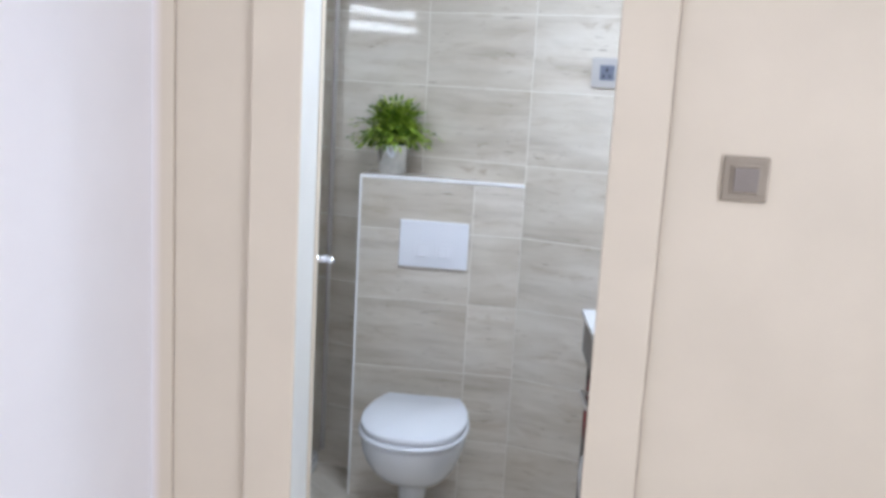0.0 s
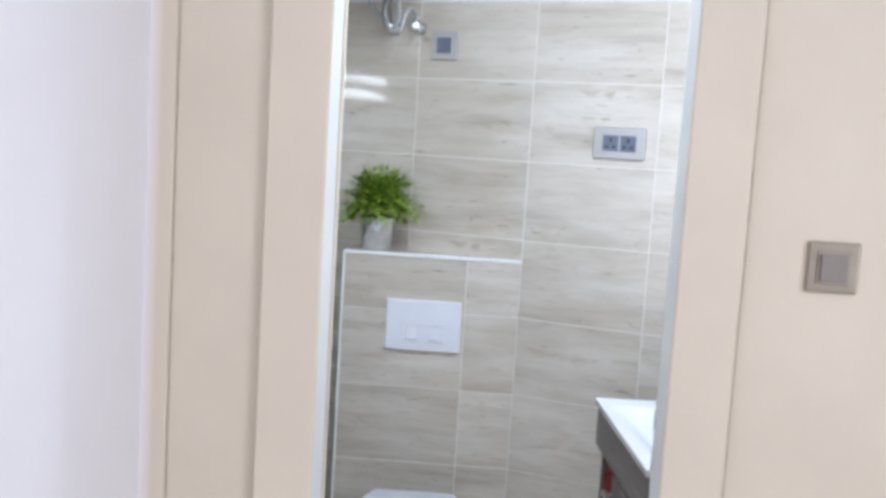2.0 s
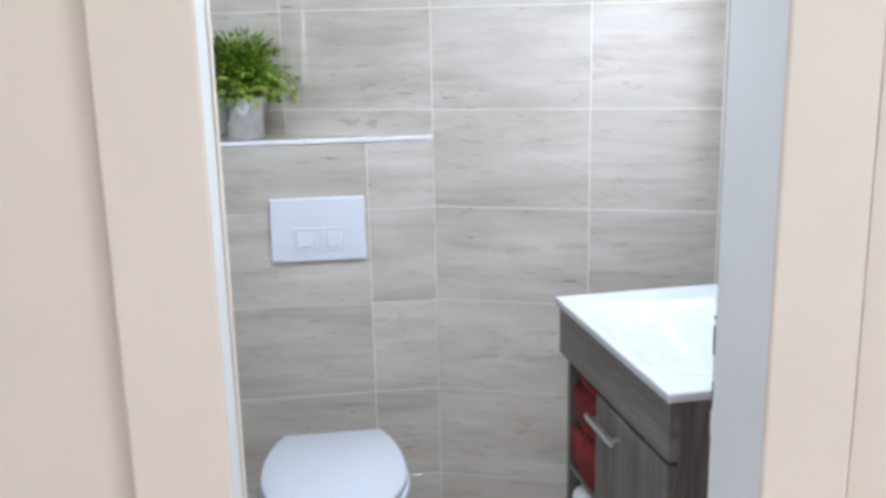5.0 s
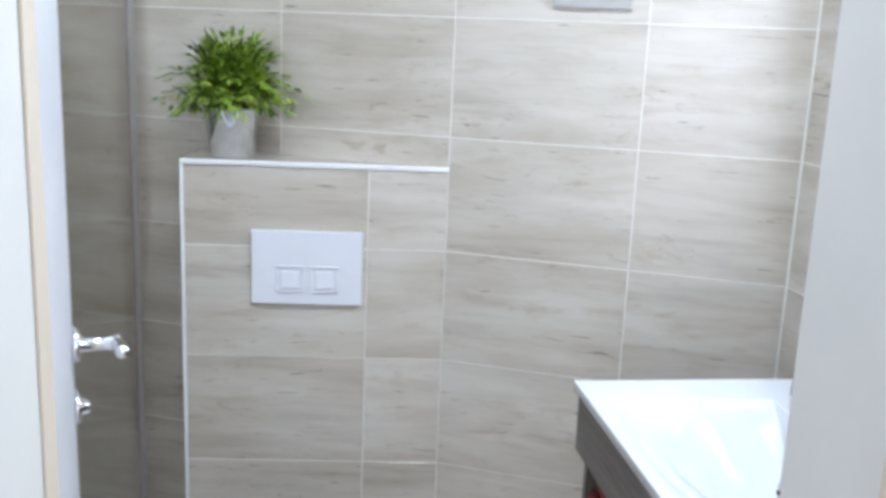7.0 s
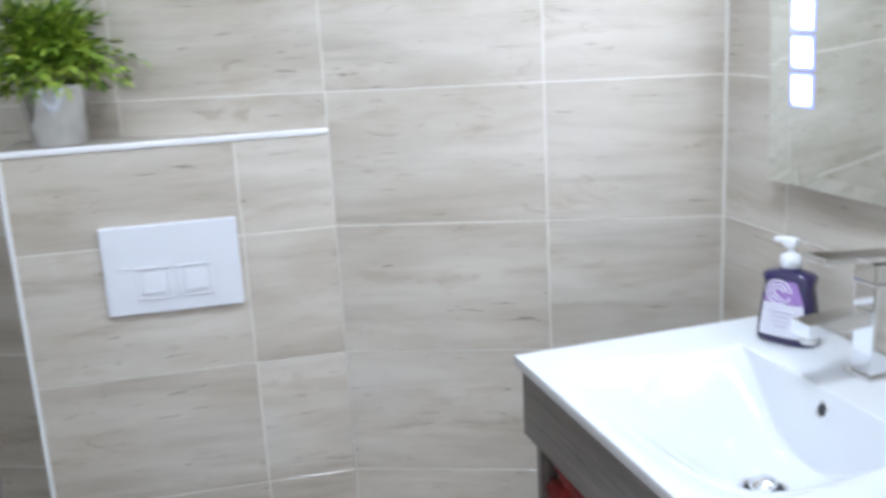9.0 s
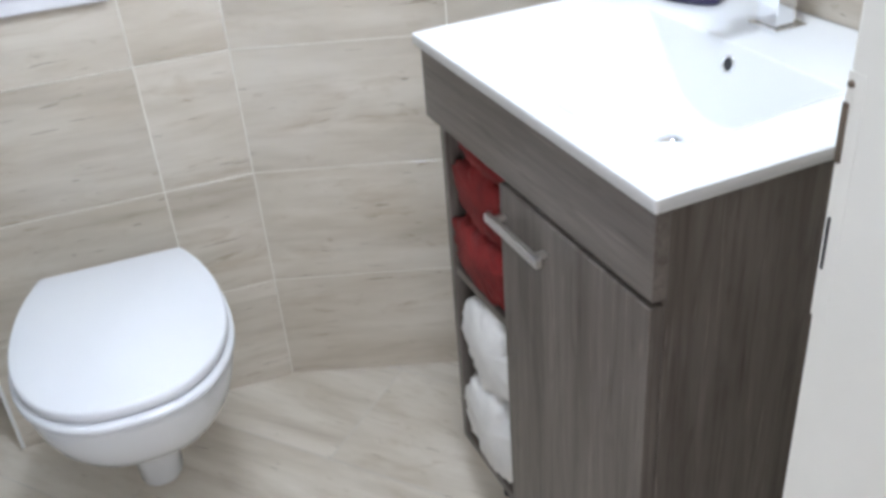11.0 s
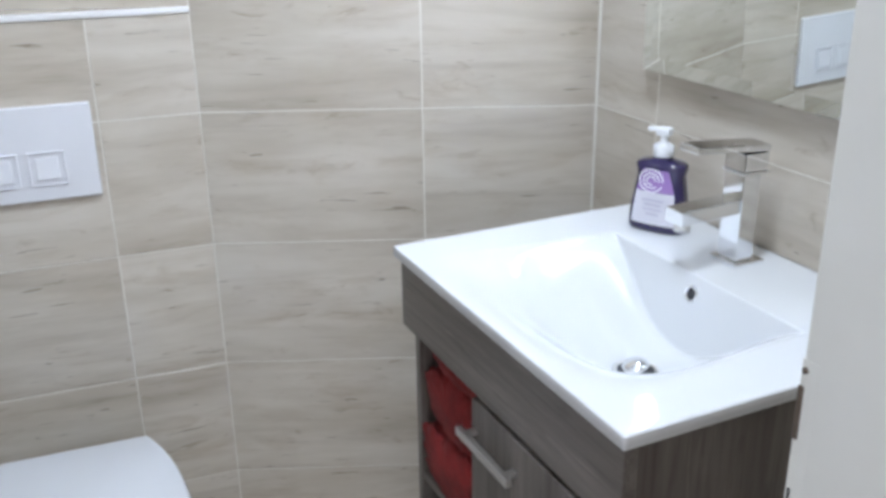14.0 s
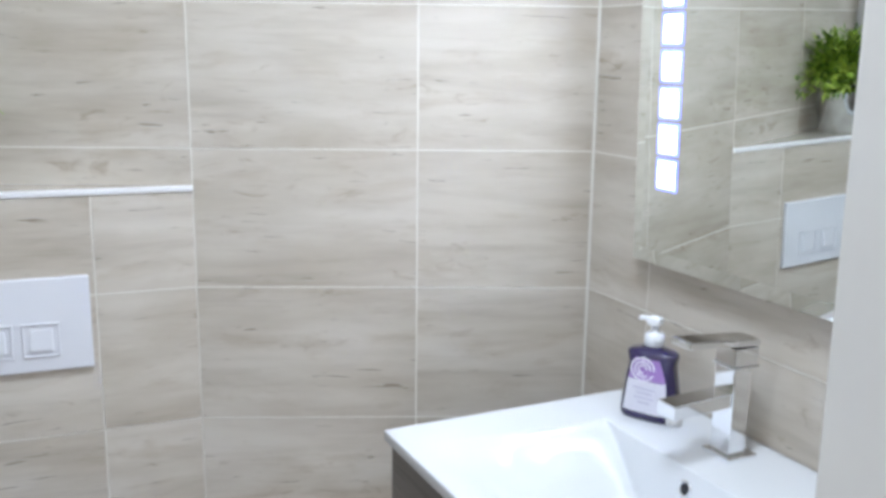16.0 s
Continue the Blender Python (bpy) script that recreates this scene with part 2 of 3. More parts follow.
def turned(profile, n=32):
    """A body of revolution about z from (radius, height) pairs."""
    bm = bmesh.new()
    rings = []
    for r, z in profile:
        rings.append([bm.verts.new((max(r, 1e-4) * math.cos(2 * math.pi * i / n), max(r, 1e-4) * math.sin(2 * math.pi * i / n), z)) for i in range(n)])
    for a, b in zip(rings, rings[1:]):
        for i in range(n):
            bm.faces.new((a[i], a[(i + 1) % n], b[(i + 1) % n], b[i]))
    bm.faces.new(list(reversed(rings[0])))
    bm.faces.new(rings[-1])
    return bm


def loft(loops):
    bm = bmesh.new()
    rings = [[bm.verts.new(p) for p in loop] for loop in loops]
    n = len(rings[0])
    for a, b in zip(rings, rings[1:]):
        for i in range(n):
            bm.faces.new((a[i], a[(i + 1) % n], b[(i + 1) % n], b[i]))
    bm.faces.new(list(reversed(rings[0])))
    bm.faces.new(rings[-1])
    return bm


def tube(points, radius, n=10):
    """A round tube along a smooth line through the points."""
    pts = [Vector(p) for p in points]
    fine = []
    for i in range(len(pts) - 1):
        p0, p1, p2, p3 = pts[max(i - 1, 0)], pts[i], pts[i + 1], pts[min(i + 2, len(pts) - 1)]
        for k in range(6):
            s = k / 6
            fine.append(0.5 * ((2 * p1) + (p2 - p0) * s + (2 * p0 - 5 * p1 + 4 * p2 - p3) * s * s + (3 * p1 - p0 - 3 * p2 + p3) * s ** 3))
    fine.append(pts[-1])
    loops, side = [], None
    for i, p in enumerate(fine):
        d = (fine[min(i + 1, len(fine) - 1)] - fine[max(i - 1, 0)]).normalized()
        if side is None:
            side = d.orthogonal().normalized()
        side = (side - d * side.dot(d)).normalized()
        up = d.cross(side)
        loops.append([p + radius * (math.cos(2 * math.pi * k / n) * side + math.sin(2 * math.pi * k / n) * up) for k in range(n)])
    return loft(loops)


# ---- plan ----
BACK = pose(0, 0, 0, 0, 0, -19.1)            # x along the skewed back wall, y into it
RIGHT = pose(0.677, -0.249, 0, 0, 0, -85.6)  # x along the right wall towards the door, y into it
VANITY = pose(0.212, -0.459, 0, 0, 0, -85.6)
PITCH, TILE_W, TILE_H, ROW0 = 0.252, 0.400, 0.2495, 0.234
HALL_Y, BATH_Y = -1.474, -1.298
TOP = 1.994
DOOR_L, DOOR_R, DOOR_H = -0.394, 0.2145, 2.06
CEIL = 2.45
FLOOR = -0.018


def wall(name, bm, material, label, m=None):
    return tagged(part(name, bm, material, None, "", False, m), label, "wall", kind="structure")


wall_north = wall("wall_north", box(-1.75, 0.745, 0.0009, 0.16, -0.1, TOP), grout_mat, "tiled bathroom back wall with pale grout", BACK)
wall("wall_north_upper", box(-1.75, 0.745, 0.0, 0.16, TOP, CEIL), ceiling_mat, "white painted wall above the tiling", BACK)
wall_east = wall("wall_east", box(-0.02, 1.05, 0.0009, 0.16, -0.1, TOP), grout_mat, "tiled bathroom side wall behind the basin", RIGHT)
wall("wall_east_upper", box(-0.02, 1.05, 0.0, 0.16, TOP, CEIL), ceiling_mat, "white painted wall above the tiling", RIGHT)

# left wall with a high window
bm = box(-1.70, -1.55, -1.292, -0.95, -0.1, CEIL)
box(-1.70, -1.55, -0.45, 0.70, -0.1, CEIL, bm=bm)
box(-1.70, -1.55, -0.95, -0.45, -0.1, 1.72, bm=bm)
box(-1.70, -1.55, -0.95, -0.45, 1.87, CEIL, bm=bm)
wall("wall_west", bm, tile_mat, "tiled shower wall with a high window")
window_1 = thing("window_1", pose(-1.63, -0.70, 1.795), "small high white-framed window in the shower wall", "window", kind="structure")
for nm, b in (("frame_rail", (-0.02, 0.02, -0.25, 0.25, -0.075, -0.05)), ("frame_rail", (-0.02, 0.02, -0.25, 0.25, 0.05, 0.075)),
              ("frame_stile", (-0.02, 0.02, -0.25, -0.22, -0.049, 0.049)), ("frame_stile", (-0.02, 0.02, 0.22, 0.25, -0.049, 0.049))):
    part(nm, box(*b, bevel=0.003), frame_mat, window_1)
part("glazing_bar", box(-0.02, 0.02, -0.219, 0.219, -0.019, 0.019, 0.002), frame_mat, window_1)
for pz in (-0.034, 0.034):
    pane = part("pane", box(-0.003, 0.003, -0.219, 0.219, pz - 0.0148, pz + 0.0148), glass_mat, window_1)
    pane.visible_shadow = False

# wall with the doorway; its hall side is beige, its bathroom side tiled
bm = box(-1.70, -0.42, BATH_Y - 0.02, BATH_Y, -0.1, CEIL)
box(0.25, 0.95, BATH_Y - 0.02, BATH_Y, -0.1, CEIL, bm=bm)
box(-0.42, 0.25, BATH_Y - 0.02, BATH_Y, DOOR_H + 0.035, CEIL, bm=bm)
wall("wall_south_tiling", bm, tile_mat, "tiled inner face of the doorway wall")
bm = box(-0.70, -0.42, HALL_Y, BATH_Y - 0.021, -0.1, 2.55)
box(0.25, 2.2, HALL_Y, BATH_Y - 0.021, -0.1, 2.55, bm=bm)
box(-0.42, 0.25, HALL_Y, BATH_Y - 0.021, DOOR_H + 0.035, 2.55, bm=bm)
wall("wall_hall", bm, beige_mat, "beige painted hall wall round the doorway")
wall("wall_hall_side", box(-0.80, -0.682, -5.2, -1.4802, -0.1, 2.55), white_wall_mat, "white painted hall side wall")
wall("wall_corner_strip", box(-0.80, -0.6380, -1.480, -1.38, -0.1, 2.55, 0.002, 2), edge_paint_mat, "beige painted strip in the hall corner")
wall("wall_hall_end", box(-0.80, 2.2, -5.35, -5.2, -0.1, 2.55), white_wall_mat, "white painted wall at the hall's end")
bm = box(2.2, 2.35, -5.35, -4.26, -0.1, 2.55)
box(2.2, 2.35, -2.94, -1.0, -0.1, 2.55, bm=bm)
box(2.2, 2.35, -4.26, -2.94, -0.1, 0.94, bm=bm)
box(2.2, 2.35, -4.26, -2.94, 2.16, 2.55, bm=bm)
wall("wall_hall_far_side", bm, white_wall_mat, "white painted hall wall with a window opening")

tagged(part("ceiling", box(-1.75, 0.97, BATH_Y - 0.02, 0.85, CEIL, CEIL + 0.1), ceiling_mat), "white painted bathroom ceiling", "ceiling", kind="structure")
tagged(part("ceiling_hall", box(-0.80, 2.35, -5.35, BATH_Y - 0.022, 2.55, 2.65), ceiling_mat), "white painted hall ceiling", "ceiling", kind="structure")
floor = tagged(part("floor", box(-1.8, 2.4, -5.4, 0.9, -0.14, FLOOR - 0.0006), floor_grout_mat), "pale wood-look tiled floor", "floor", kind="structure")

# doorway: lining, stop and architraves
door_frame = thing("door_frame", pose(0, 0, 0), "painted wooden door lining with flat architraves", "door frame", kind="structure")
YF, YB, YR = HALL_Y - 0.006, BATH_Y + 0.004, BATH_Y + 0.001
part("jamb", box(DOOR_L - 0.031, DOOR_L, YF, YB, FLOOR, DOOR_H, 0.003), frame_mat, door_frame)
jamb_r = part("jamb", box(DOOR_R, DOOR_R + 0.037, YF, YR, FLOOR, DOOR_H, 0.003), frame_mat, door_frame)
part("head", box(DOOR_L - 0.031, DOOR_R + 0.031, YF, YB, DOOR_H + 0.001, DOOR_H + 0.033, 0.003), frame_mat, door_frame)
part("door_stop", box(DOOR_L + 0.0005, DOOR_L + 0.003, -1.322, -1.2965, FLOOR, DOOR_H - 0.002, 0.001), beige_mat, door_frame)
ARCH = HALL_Y - 0.016
part("architrave", box(-0.483, -0.384, ARCH, YF - 0.001, FLOOR, DOOR_H + 0.10, 0.005, 4), beige_mat, door_frame, "beige painted architrave")
part("architrave", box(0.194, 0.296, ARCH, YF - 0.001, FLOOR, DOOR_H + 0.10, 0.005, 4), beige_mat, door_frame, "beige painted architrave")
part("architrave", box(-0.383, 0.193, ARCH, YF - 0.001, DOOR_H, DOOR_H + 0.10, 0.003, 3), beige_mat, door_frame, "beige painted architrave")
gap_mat = plain("dark_joint", (0.43, 0.35, 0.28), 0.9, vary=0.3, scale=30)
for gx, gy, gr, gs in ((0.2969, ARCH + 0.001, 0.0008, 3), (-0.6355, HALL_Y - 0.001, 0.0008, 9)):
    pts = [(gx + 0.0022 * noise.noise(Vector((gs, k * 0.9, 0))), gy, FLOOR + 0.02 + 0.13 * k) for k in range(17)]
    part("joint_gap", tube(pts, gr, 6), gap_mat, door_frame, "dark hairline gap in the paint")
# worn strike plate let into the lining
strike = part("strike_plate", box(DOOR_R - 0.0003, DOOR_R + 0.002, YR - 0.014, YR + 0.0004, 0.915, 1.085, 0.0002), frame_mat, door_frame, "paint-covered strike plate with dark latch holes")
part("latch_hole", box(DOOR_R - 0.0016, DOOR_R + 0.004, YR - 0.0038, YR + 0.0008, 1.027, 1.066, 0.001), rust_mat, strike)
part("bolt_hole", box(DOOR_R - 0.0016, DOOR_R + 0.004, YR - 0.0042, YR - 0.0020, 0.952, 0.990, 0.001), black_mat, strike)
part("screw", turned([(0.0022, -0.001), (0.0022, 0.0008), (0.001, 0.0014)], 12), rust_mat, strike, "", True, pose(DOOR_R - 0.0012, YR - 0.0035, 1.078, 0, -90, 0))

# open door leaf
door_1 = thing("door_1", pose(-0.398, -1.288, 0, 0, 0, 107.0), "white painted door standing open into the bathroom", "door", kind="structure")
part("leaf", box(0, 0.60, 0.0, 0.04, FLOOR + 0.008, 2.03, 0.003), leaf_mat, door_1)
handle = part("door_handle", turned([(0.026, 0), (0.026, 0.006), (0.022, 0.009), (0.011, 0.010), (0.010, 0.045), (0.012, 0.050), (0.012, 0.062), (0.008, 0.064)], 24), chrome_mat, door_1, "chrome lever handle on a round rose", True, pose(0.548, -0.001, 1.013, 90, 0, 0))
part("lever", tube([(0.548, -0.056, 1.013), (0.530, -0.062, 1.014), (0.505, -0.064, 1.018), (0.475, -0.064, 1.022)], 0.0095), chrome_mat, door_1, "", True)
part("thumb_turn", turned([(0.024, 0), (0.024, 0.006), (0.012, 0.008), (0.010, 0.018), (0.006, 0.020)], 24), chrome_mat, door_1, "", True, pose(0.548, -0.001, 0.922, 90, 0, 0))
for hz in (0.25, 1.05, 1.80):
    part("hinge", turned([(0.006, 0), (0.007, 0.002), (0.007, 0.078), (0.006, 0.08)], 12), brushed_mat, door_1, "", True, pose(-0.002, 0.048, hz))

# hall light switch
def light_switch(m, label, plate, rocker, size=0.086):
    s = thing("light_switch", m, label, "light switch")
    h = size / 2
    part("plate", box(-h, h, -0.009, -0.0005, -h, h, 0.004, 3), plate, s)
    part("inner_frame", box(-h * 0.66, h * 0.66, -0.0115, -0.0092, -h * 0.66, h * 0.66, 0.001), plate, s)
    part("rocker", box(-h * 0.54, h * 0.54, -0.016, -0.0117, -h * 0.54, h * 0.54, 0.002), rocker, s, "", False, pose(0, 0, 0, 3, 0, 0))
    return s


light_switch(pose(0.439, HALL_Y, 1.366), "square bronze-coloured light switch on the beige wall", bronze_mat, rocker_mat, 0.0815)

# ---- fittings on the back wall ----
light_switch(BACK @ pose(-0.308, 0, 1.853), "grey square switch on the tiles below the heater", socket_mat, insert_mat, 0.092)
sock = thing("double_socket", BACK @ pose(0.286, 0, 1.567), "double grey socket outlet on the bathroom tiles", "socket")
part("plate", box(-0.080, 0.080, -0.011, -0.0005, -0.048, 0.048, 0.005, 3), socket_mat, sock)
for sx in (-0.027, 0.027):
    ins = part("insert", box(sx - 0.024, sx + 0.024, -0.0135, -0.0112, -0.024, 0.024, 0.001), insert_mat, sock)
    part("pin_hole", box(sx - 0.003, sx + 0.003, -0.0142, -0.0136, 0.002, 0.016), black_mat, ins)
    part("pin_hole", box(sx - 0.015, sx - 0.006, -0.0142, -0.0136, -0.014, -0.008), black_mat, ins)
    part("pin_hole", box(sx + 0.006, sx + 0.015, -0.0142, -0.0136, -0.014, -0.008), black_mat, ins)

# water heater high on the wall
heater = thing("water_heater", BACK @ pose(HEATER_U, -0.225, 2.012), "white enamelled water heater with blue trim", "water heater")
part("tank", turned([(0.03, 0.0), (0.07, 0.004), (0.105, 0.016), (0.140, 0.042), (0.165, 0.080), (0.178, 0.13), (0.18, 0.36), (0.17, 0.385), (0.13, 0.40)], 48), heater_mat, heater, "", True)
badge = turned([(0.0, -0.004), (0.018, -0.003), (0.024, 0.0), (0.018, 0.003), (0.0, 0.004)], 28)
bmesh.ops.scale(badge, vec=(1.35, 0.8, 1), verts=badge.verts)
part("trim_badge", badge, blue_mat, heater, "blue plastic badge", True, pose(-0.088, -0.052, 0.0145, 12, 24, 0))
part("control_cap", turned([(0.018, -0.030), (0.023, -0.027), (0.025, -0.010), (0.027, 0.004)], 8), heater_mat, heater, "", True, pose(0.02, -0.02, 0))
part("cap_ring", turned([(0.0275, -0.005), (0.031, -0.003), (0.031, 0.006), (0.0275, 0.008)], 24), blue_mat, heater, "", True, pose(0.02, -0.02, 0))
part("bracket", box(-0.10, 0.10, 0.16, 0.224, 0.15, 0.30, 0.003), brushed_mat, heater)
LX, RX = HOSE_L - HEATER_U, HOSE_R - HEATER_U
for sx in (-0.062, 0.042):
    part("inlet_stub", turned([(0.009, -0.030), (0.009, 0.02)], 14), chrome_mat, heater, "", True, pose(sx, 0.02, 0))
part("hose", tube([(-0.062, 0.02, -0.030), (-0.064, 0.04, -0.060), (-0.066, 0.12, -0.090), (LX, 0.18, -0.085), (LX, 0.190, -0.105)], 0.0065), hose_mat, heater, "braided steel hose", True)
part("hose", tube([(0.042, 0.02, -0.030), (0.040, 0.03, -0.012), (-0.005, 0.05, -0.020), (-0.040, 0.08, -0.070), (-0.030, 0.11, -0.125), (0.002, 0.12, -0.120), (0.012, 0.13, -0.070), (RX - 0.004, 0.17, -0.055), (RX, 0.190, -0.080), (RX, 0.190, -0.105)], 0.0065), hose_mat, heater, "looped braided steel hose", True)
part("hose", tube([(0.010, 0.02, -0.030), (-0.015, 0.05, -0.014), (-0.040, 0.08, -0.045), (-0.050, 0.10, -0.090), (-0.034, 0.11, -0.126), (-0.010, 0.11, -0.112), (0.003, 0.10, -0.065), (-0.010, 0.10, -0.022), (-0.032, 0.11, -0.034), (-0.044, 0.14, -0.078), (LX + 0.012, 0.185, -0.108)], 0.006), hose_mat, heater, "coiled braided steel hose", True)
for vx in (HOSE_L, HOSE_R):
    v = thing("stop_valve", BACK @ pose(vx, 0, 1.905), "small chrome stop valve below the water heater", "valve", "valves below the heater")
    part("flange", turned([(0.024, 0.0005), (0.024, 0.004), (0.013, 0.010), (0.011, 0.05), (0.0, 0.052)], 20), chrome_mat, v, "", True, pose(0, 0, 0, 90, 0, 0))
    part("outlet", turned([(0.009, 0), (0.009, 0.018), (0.012, 0.019), (0.012, 0.032), (0.009, 0.033)], 14), chrome_mat, v, "", True, pose(0, -0.034, 0.0))
    part("knob", turned([(0.008, 0.0), (0.008, 0.010), (0.016, 0.012), (0.017, 0.024), (0.012, 0.028)], 14), chrome_mat, v, "", True, pose(0, -0.048, 0, 90, 0, 30))

# ---- boxed-in cistern: a wedge against the skewed wall ----
BX, BTOP = -0.577, 1.170
def wedge(x0, x1, y0, z0, z1):
    b = bmesh.new()
    pts = [(x0, y0), (x1, y0), (x1, max(y0 + 0.001, -x1 * 0.3463 + 0.004)), (x0, -x0 * 0.3463 + 0.004)]
    lo = [b.verts.new((x, y, z0)) for x, y in pts]
    hi = [b.verts.new((x, y, z1)) for x, y in pts]
    b.faces.new(list(reversed(lo)))
    b.faces.new(hi)
    for i in range(4):
        b.faces.new((lo[i], lo[(i + 1) % 4], hi[(i + 1) % 4], hi[i]))
    return b


cistern_box = tagged(part("wall_cistern_box", wedge(BX + 0.003, -0.002, 0.0009, -0.04, BTOP - 0.002), grout_mat), "tiled cistern casing with a white edge trim", "wall", kind="structure")
part("ledge_slab", wedge(BX + 0.004, -0.004, 0.004, BTOP - 0.001, BTOP + 0.006), tile_mat, cistern_box, "pale top of the casing")
part("edge_trim", box(BX - 0.001, 0.001, -0.004, 0.0035, BTOP - 0.004, BTOP + 0.007, 0.003, 3), trim_mat, cistern_box, "white tile edge trim")
part("edge_trim", box(BX - 0.001, BX + 0.0065, -0.002, 0.0055, FLOOR, BTOP - 0.0045, 0.003, 3), trim_mat, cistern_box, "white tile edge trim")

# flush plate
fp = thing("flush_plate", pose(-0.4255, 0, 0.8625), "white dual-button flush plate above the toilet", "flush plate")
part("plate", box(0, 0.2435, -0.012, -0.0005, 0, 0.166, 0.004, 3), plate_mat, fp)
for bx in (0.0555, 0.1305):
    rim = bmesh.new()
    for q in ((bx, bx + 0.060, 0.028, 0.031), (bx, bx + 0.060, 0.085, 0.088), (bx, bx + 0.003, 0.0312, 0.0848), (bx + 0.057, bx + 0.060, 0.0312, 0.0848)):
        box(q[0], q[1], -0.0155, -0.0121, q[2], q[3], 0.0006, 1, rim)
    part("button_rim", rim, plate_mat, fp)
    wb = box(bx + 0.011, bx + 0.049, -0.0170, -0.0121, 0.038, 0.077, 0.002, 2)
    for v in wb.verts:
        if v.co.z > 0.06:
            v.co.y += 0.0036
    part("button", wb, plate_mat, fp)

# ---- toilet ----
def oval(cx, cy, hw, front, back, z, n=56, sq=2.35, taper=0.24):
    """Outline of a pan: rounded front towards -y, squarer and narrower back."""
    pts = []
    for i in range(n):
        a = 2 * math.pi * i / n
        c, s = math.cos(a), math.sin(a)
        x = hw * math.copysign(abs(c) ** (2 / sq), c)
        if s < 0:
            y = -front * abs(s) ** (2 / sq)
        else:
            y = back * abs(s) ** (2 / 2.6)
            x *= 1 - taper * min(1, (y / back)) ** 1.6
        pts.append((cx + x, cy + y, z))
    return pts


TX = -0.292
toilet = thing("toilet", pose(TX, 0, 0), "white wall-hung toilet with a closed lid", "toilet")
CY, FR, BK, HW = -0.335, 0.225, 0.213, 0.174
pan_loops = []
for z, k, sh, bk in ((0.395, 0.965, 0, 0.0), (0.378, 0.97, 0, 0.0), (0.362, 0.962, 0.0, 0.004), (0.345, 0.945, 0.001, 0.105), (0.308, 0.885, 0.008, 0.105), (0.270, 0.79, 0.020, 0.105),
                     (0.236, 0.66, 0.038, 0.105), (0.208, 0.52, 0.060, 0.105), (0.190, 0.36, 0.085, 0.105)):
    pan_loops.append(oval(0, CY + sh, HW * k, FR * k, BK + bk - sh, z))
part("bowl", loft(pan_loops), ceramic_mat, toilet, "glazed ceramic bowl", True)
part("trap", loft([oval(-0.010, -0.240, hw, fr, 0.230, z, 40) for z, hw, fr in ((0.275, 0.080, 0.115), (0.235, 0.062, 0.090), (0.19, 0.050, 0.072), (0.12, 0.045, 0.068), (0.045, 0.041, 0.062), (0.036, 0.034, 0.052))]), ceramic_mat, toilet, "", True)


def ring(z0, z1, k):
    prof = [(z0, k - 0.012), (z0 + 0.004, k), (z1 - 0.006, k), (z1 - 0.002, k - 0.010), (z1, k - 0.03)]
    loops = [oval(0, CY, HW * q, FR * q, BK + 0.085, z, 88, 2.35, 0.22) for z, q in prof]
    return loft([[(x, min(y, CY + BK - 0.004 + 0.2 * (q - 1)), z) for x, y, z in loop] for loop, (_, q) in zip(loops, prof)])


part("seat", ring(0.397, 0.413, 1.02), seat_mat, toilet, "", True)
part("lid", ring(0.4155, 0.437, 0.985), seat_mat, toilet, "closed white lid", True)
for hx in (-0.08, 0.08):
    part("hinge", box(hx - 0.02, hx + 0.02, -0.150, -0.116, 0.3965, 0.4150, 0.005, 3), seat_mat, toilet)

# ---- plant in a metal pot on the ledge ----
pot = thing("potted_plant", pose(-0.478, 0.085, BTOP + 0.0065), "bushy green plant in a galvanised metal pot", "plant")
part("pot", turned([(0.045, 0.0), (0.0475, 0.002), (0.0625, 0.102), (0.0655, 0.104), (0.0655, 0.109), (0.062, 0.110), (0.0595, 0.098), (0.058, 0.090)], 40), zinc_mat, pot, "galvanised metal pot", True)
part("soil", turned([(0.0, 0.088), (0.0572, 0.090), (0.03, 0.096), (0.0, 0.098)], 20), soil_mat, pot)


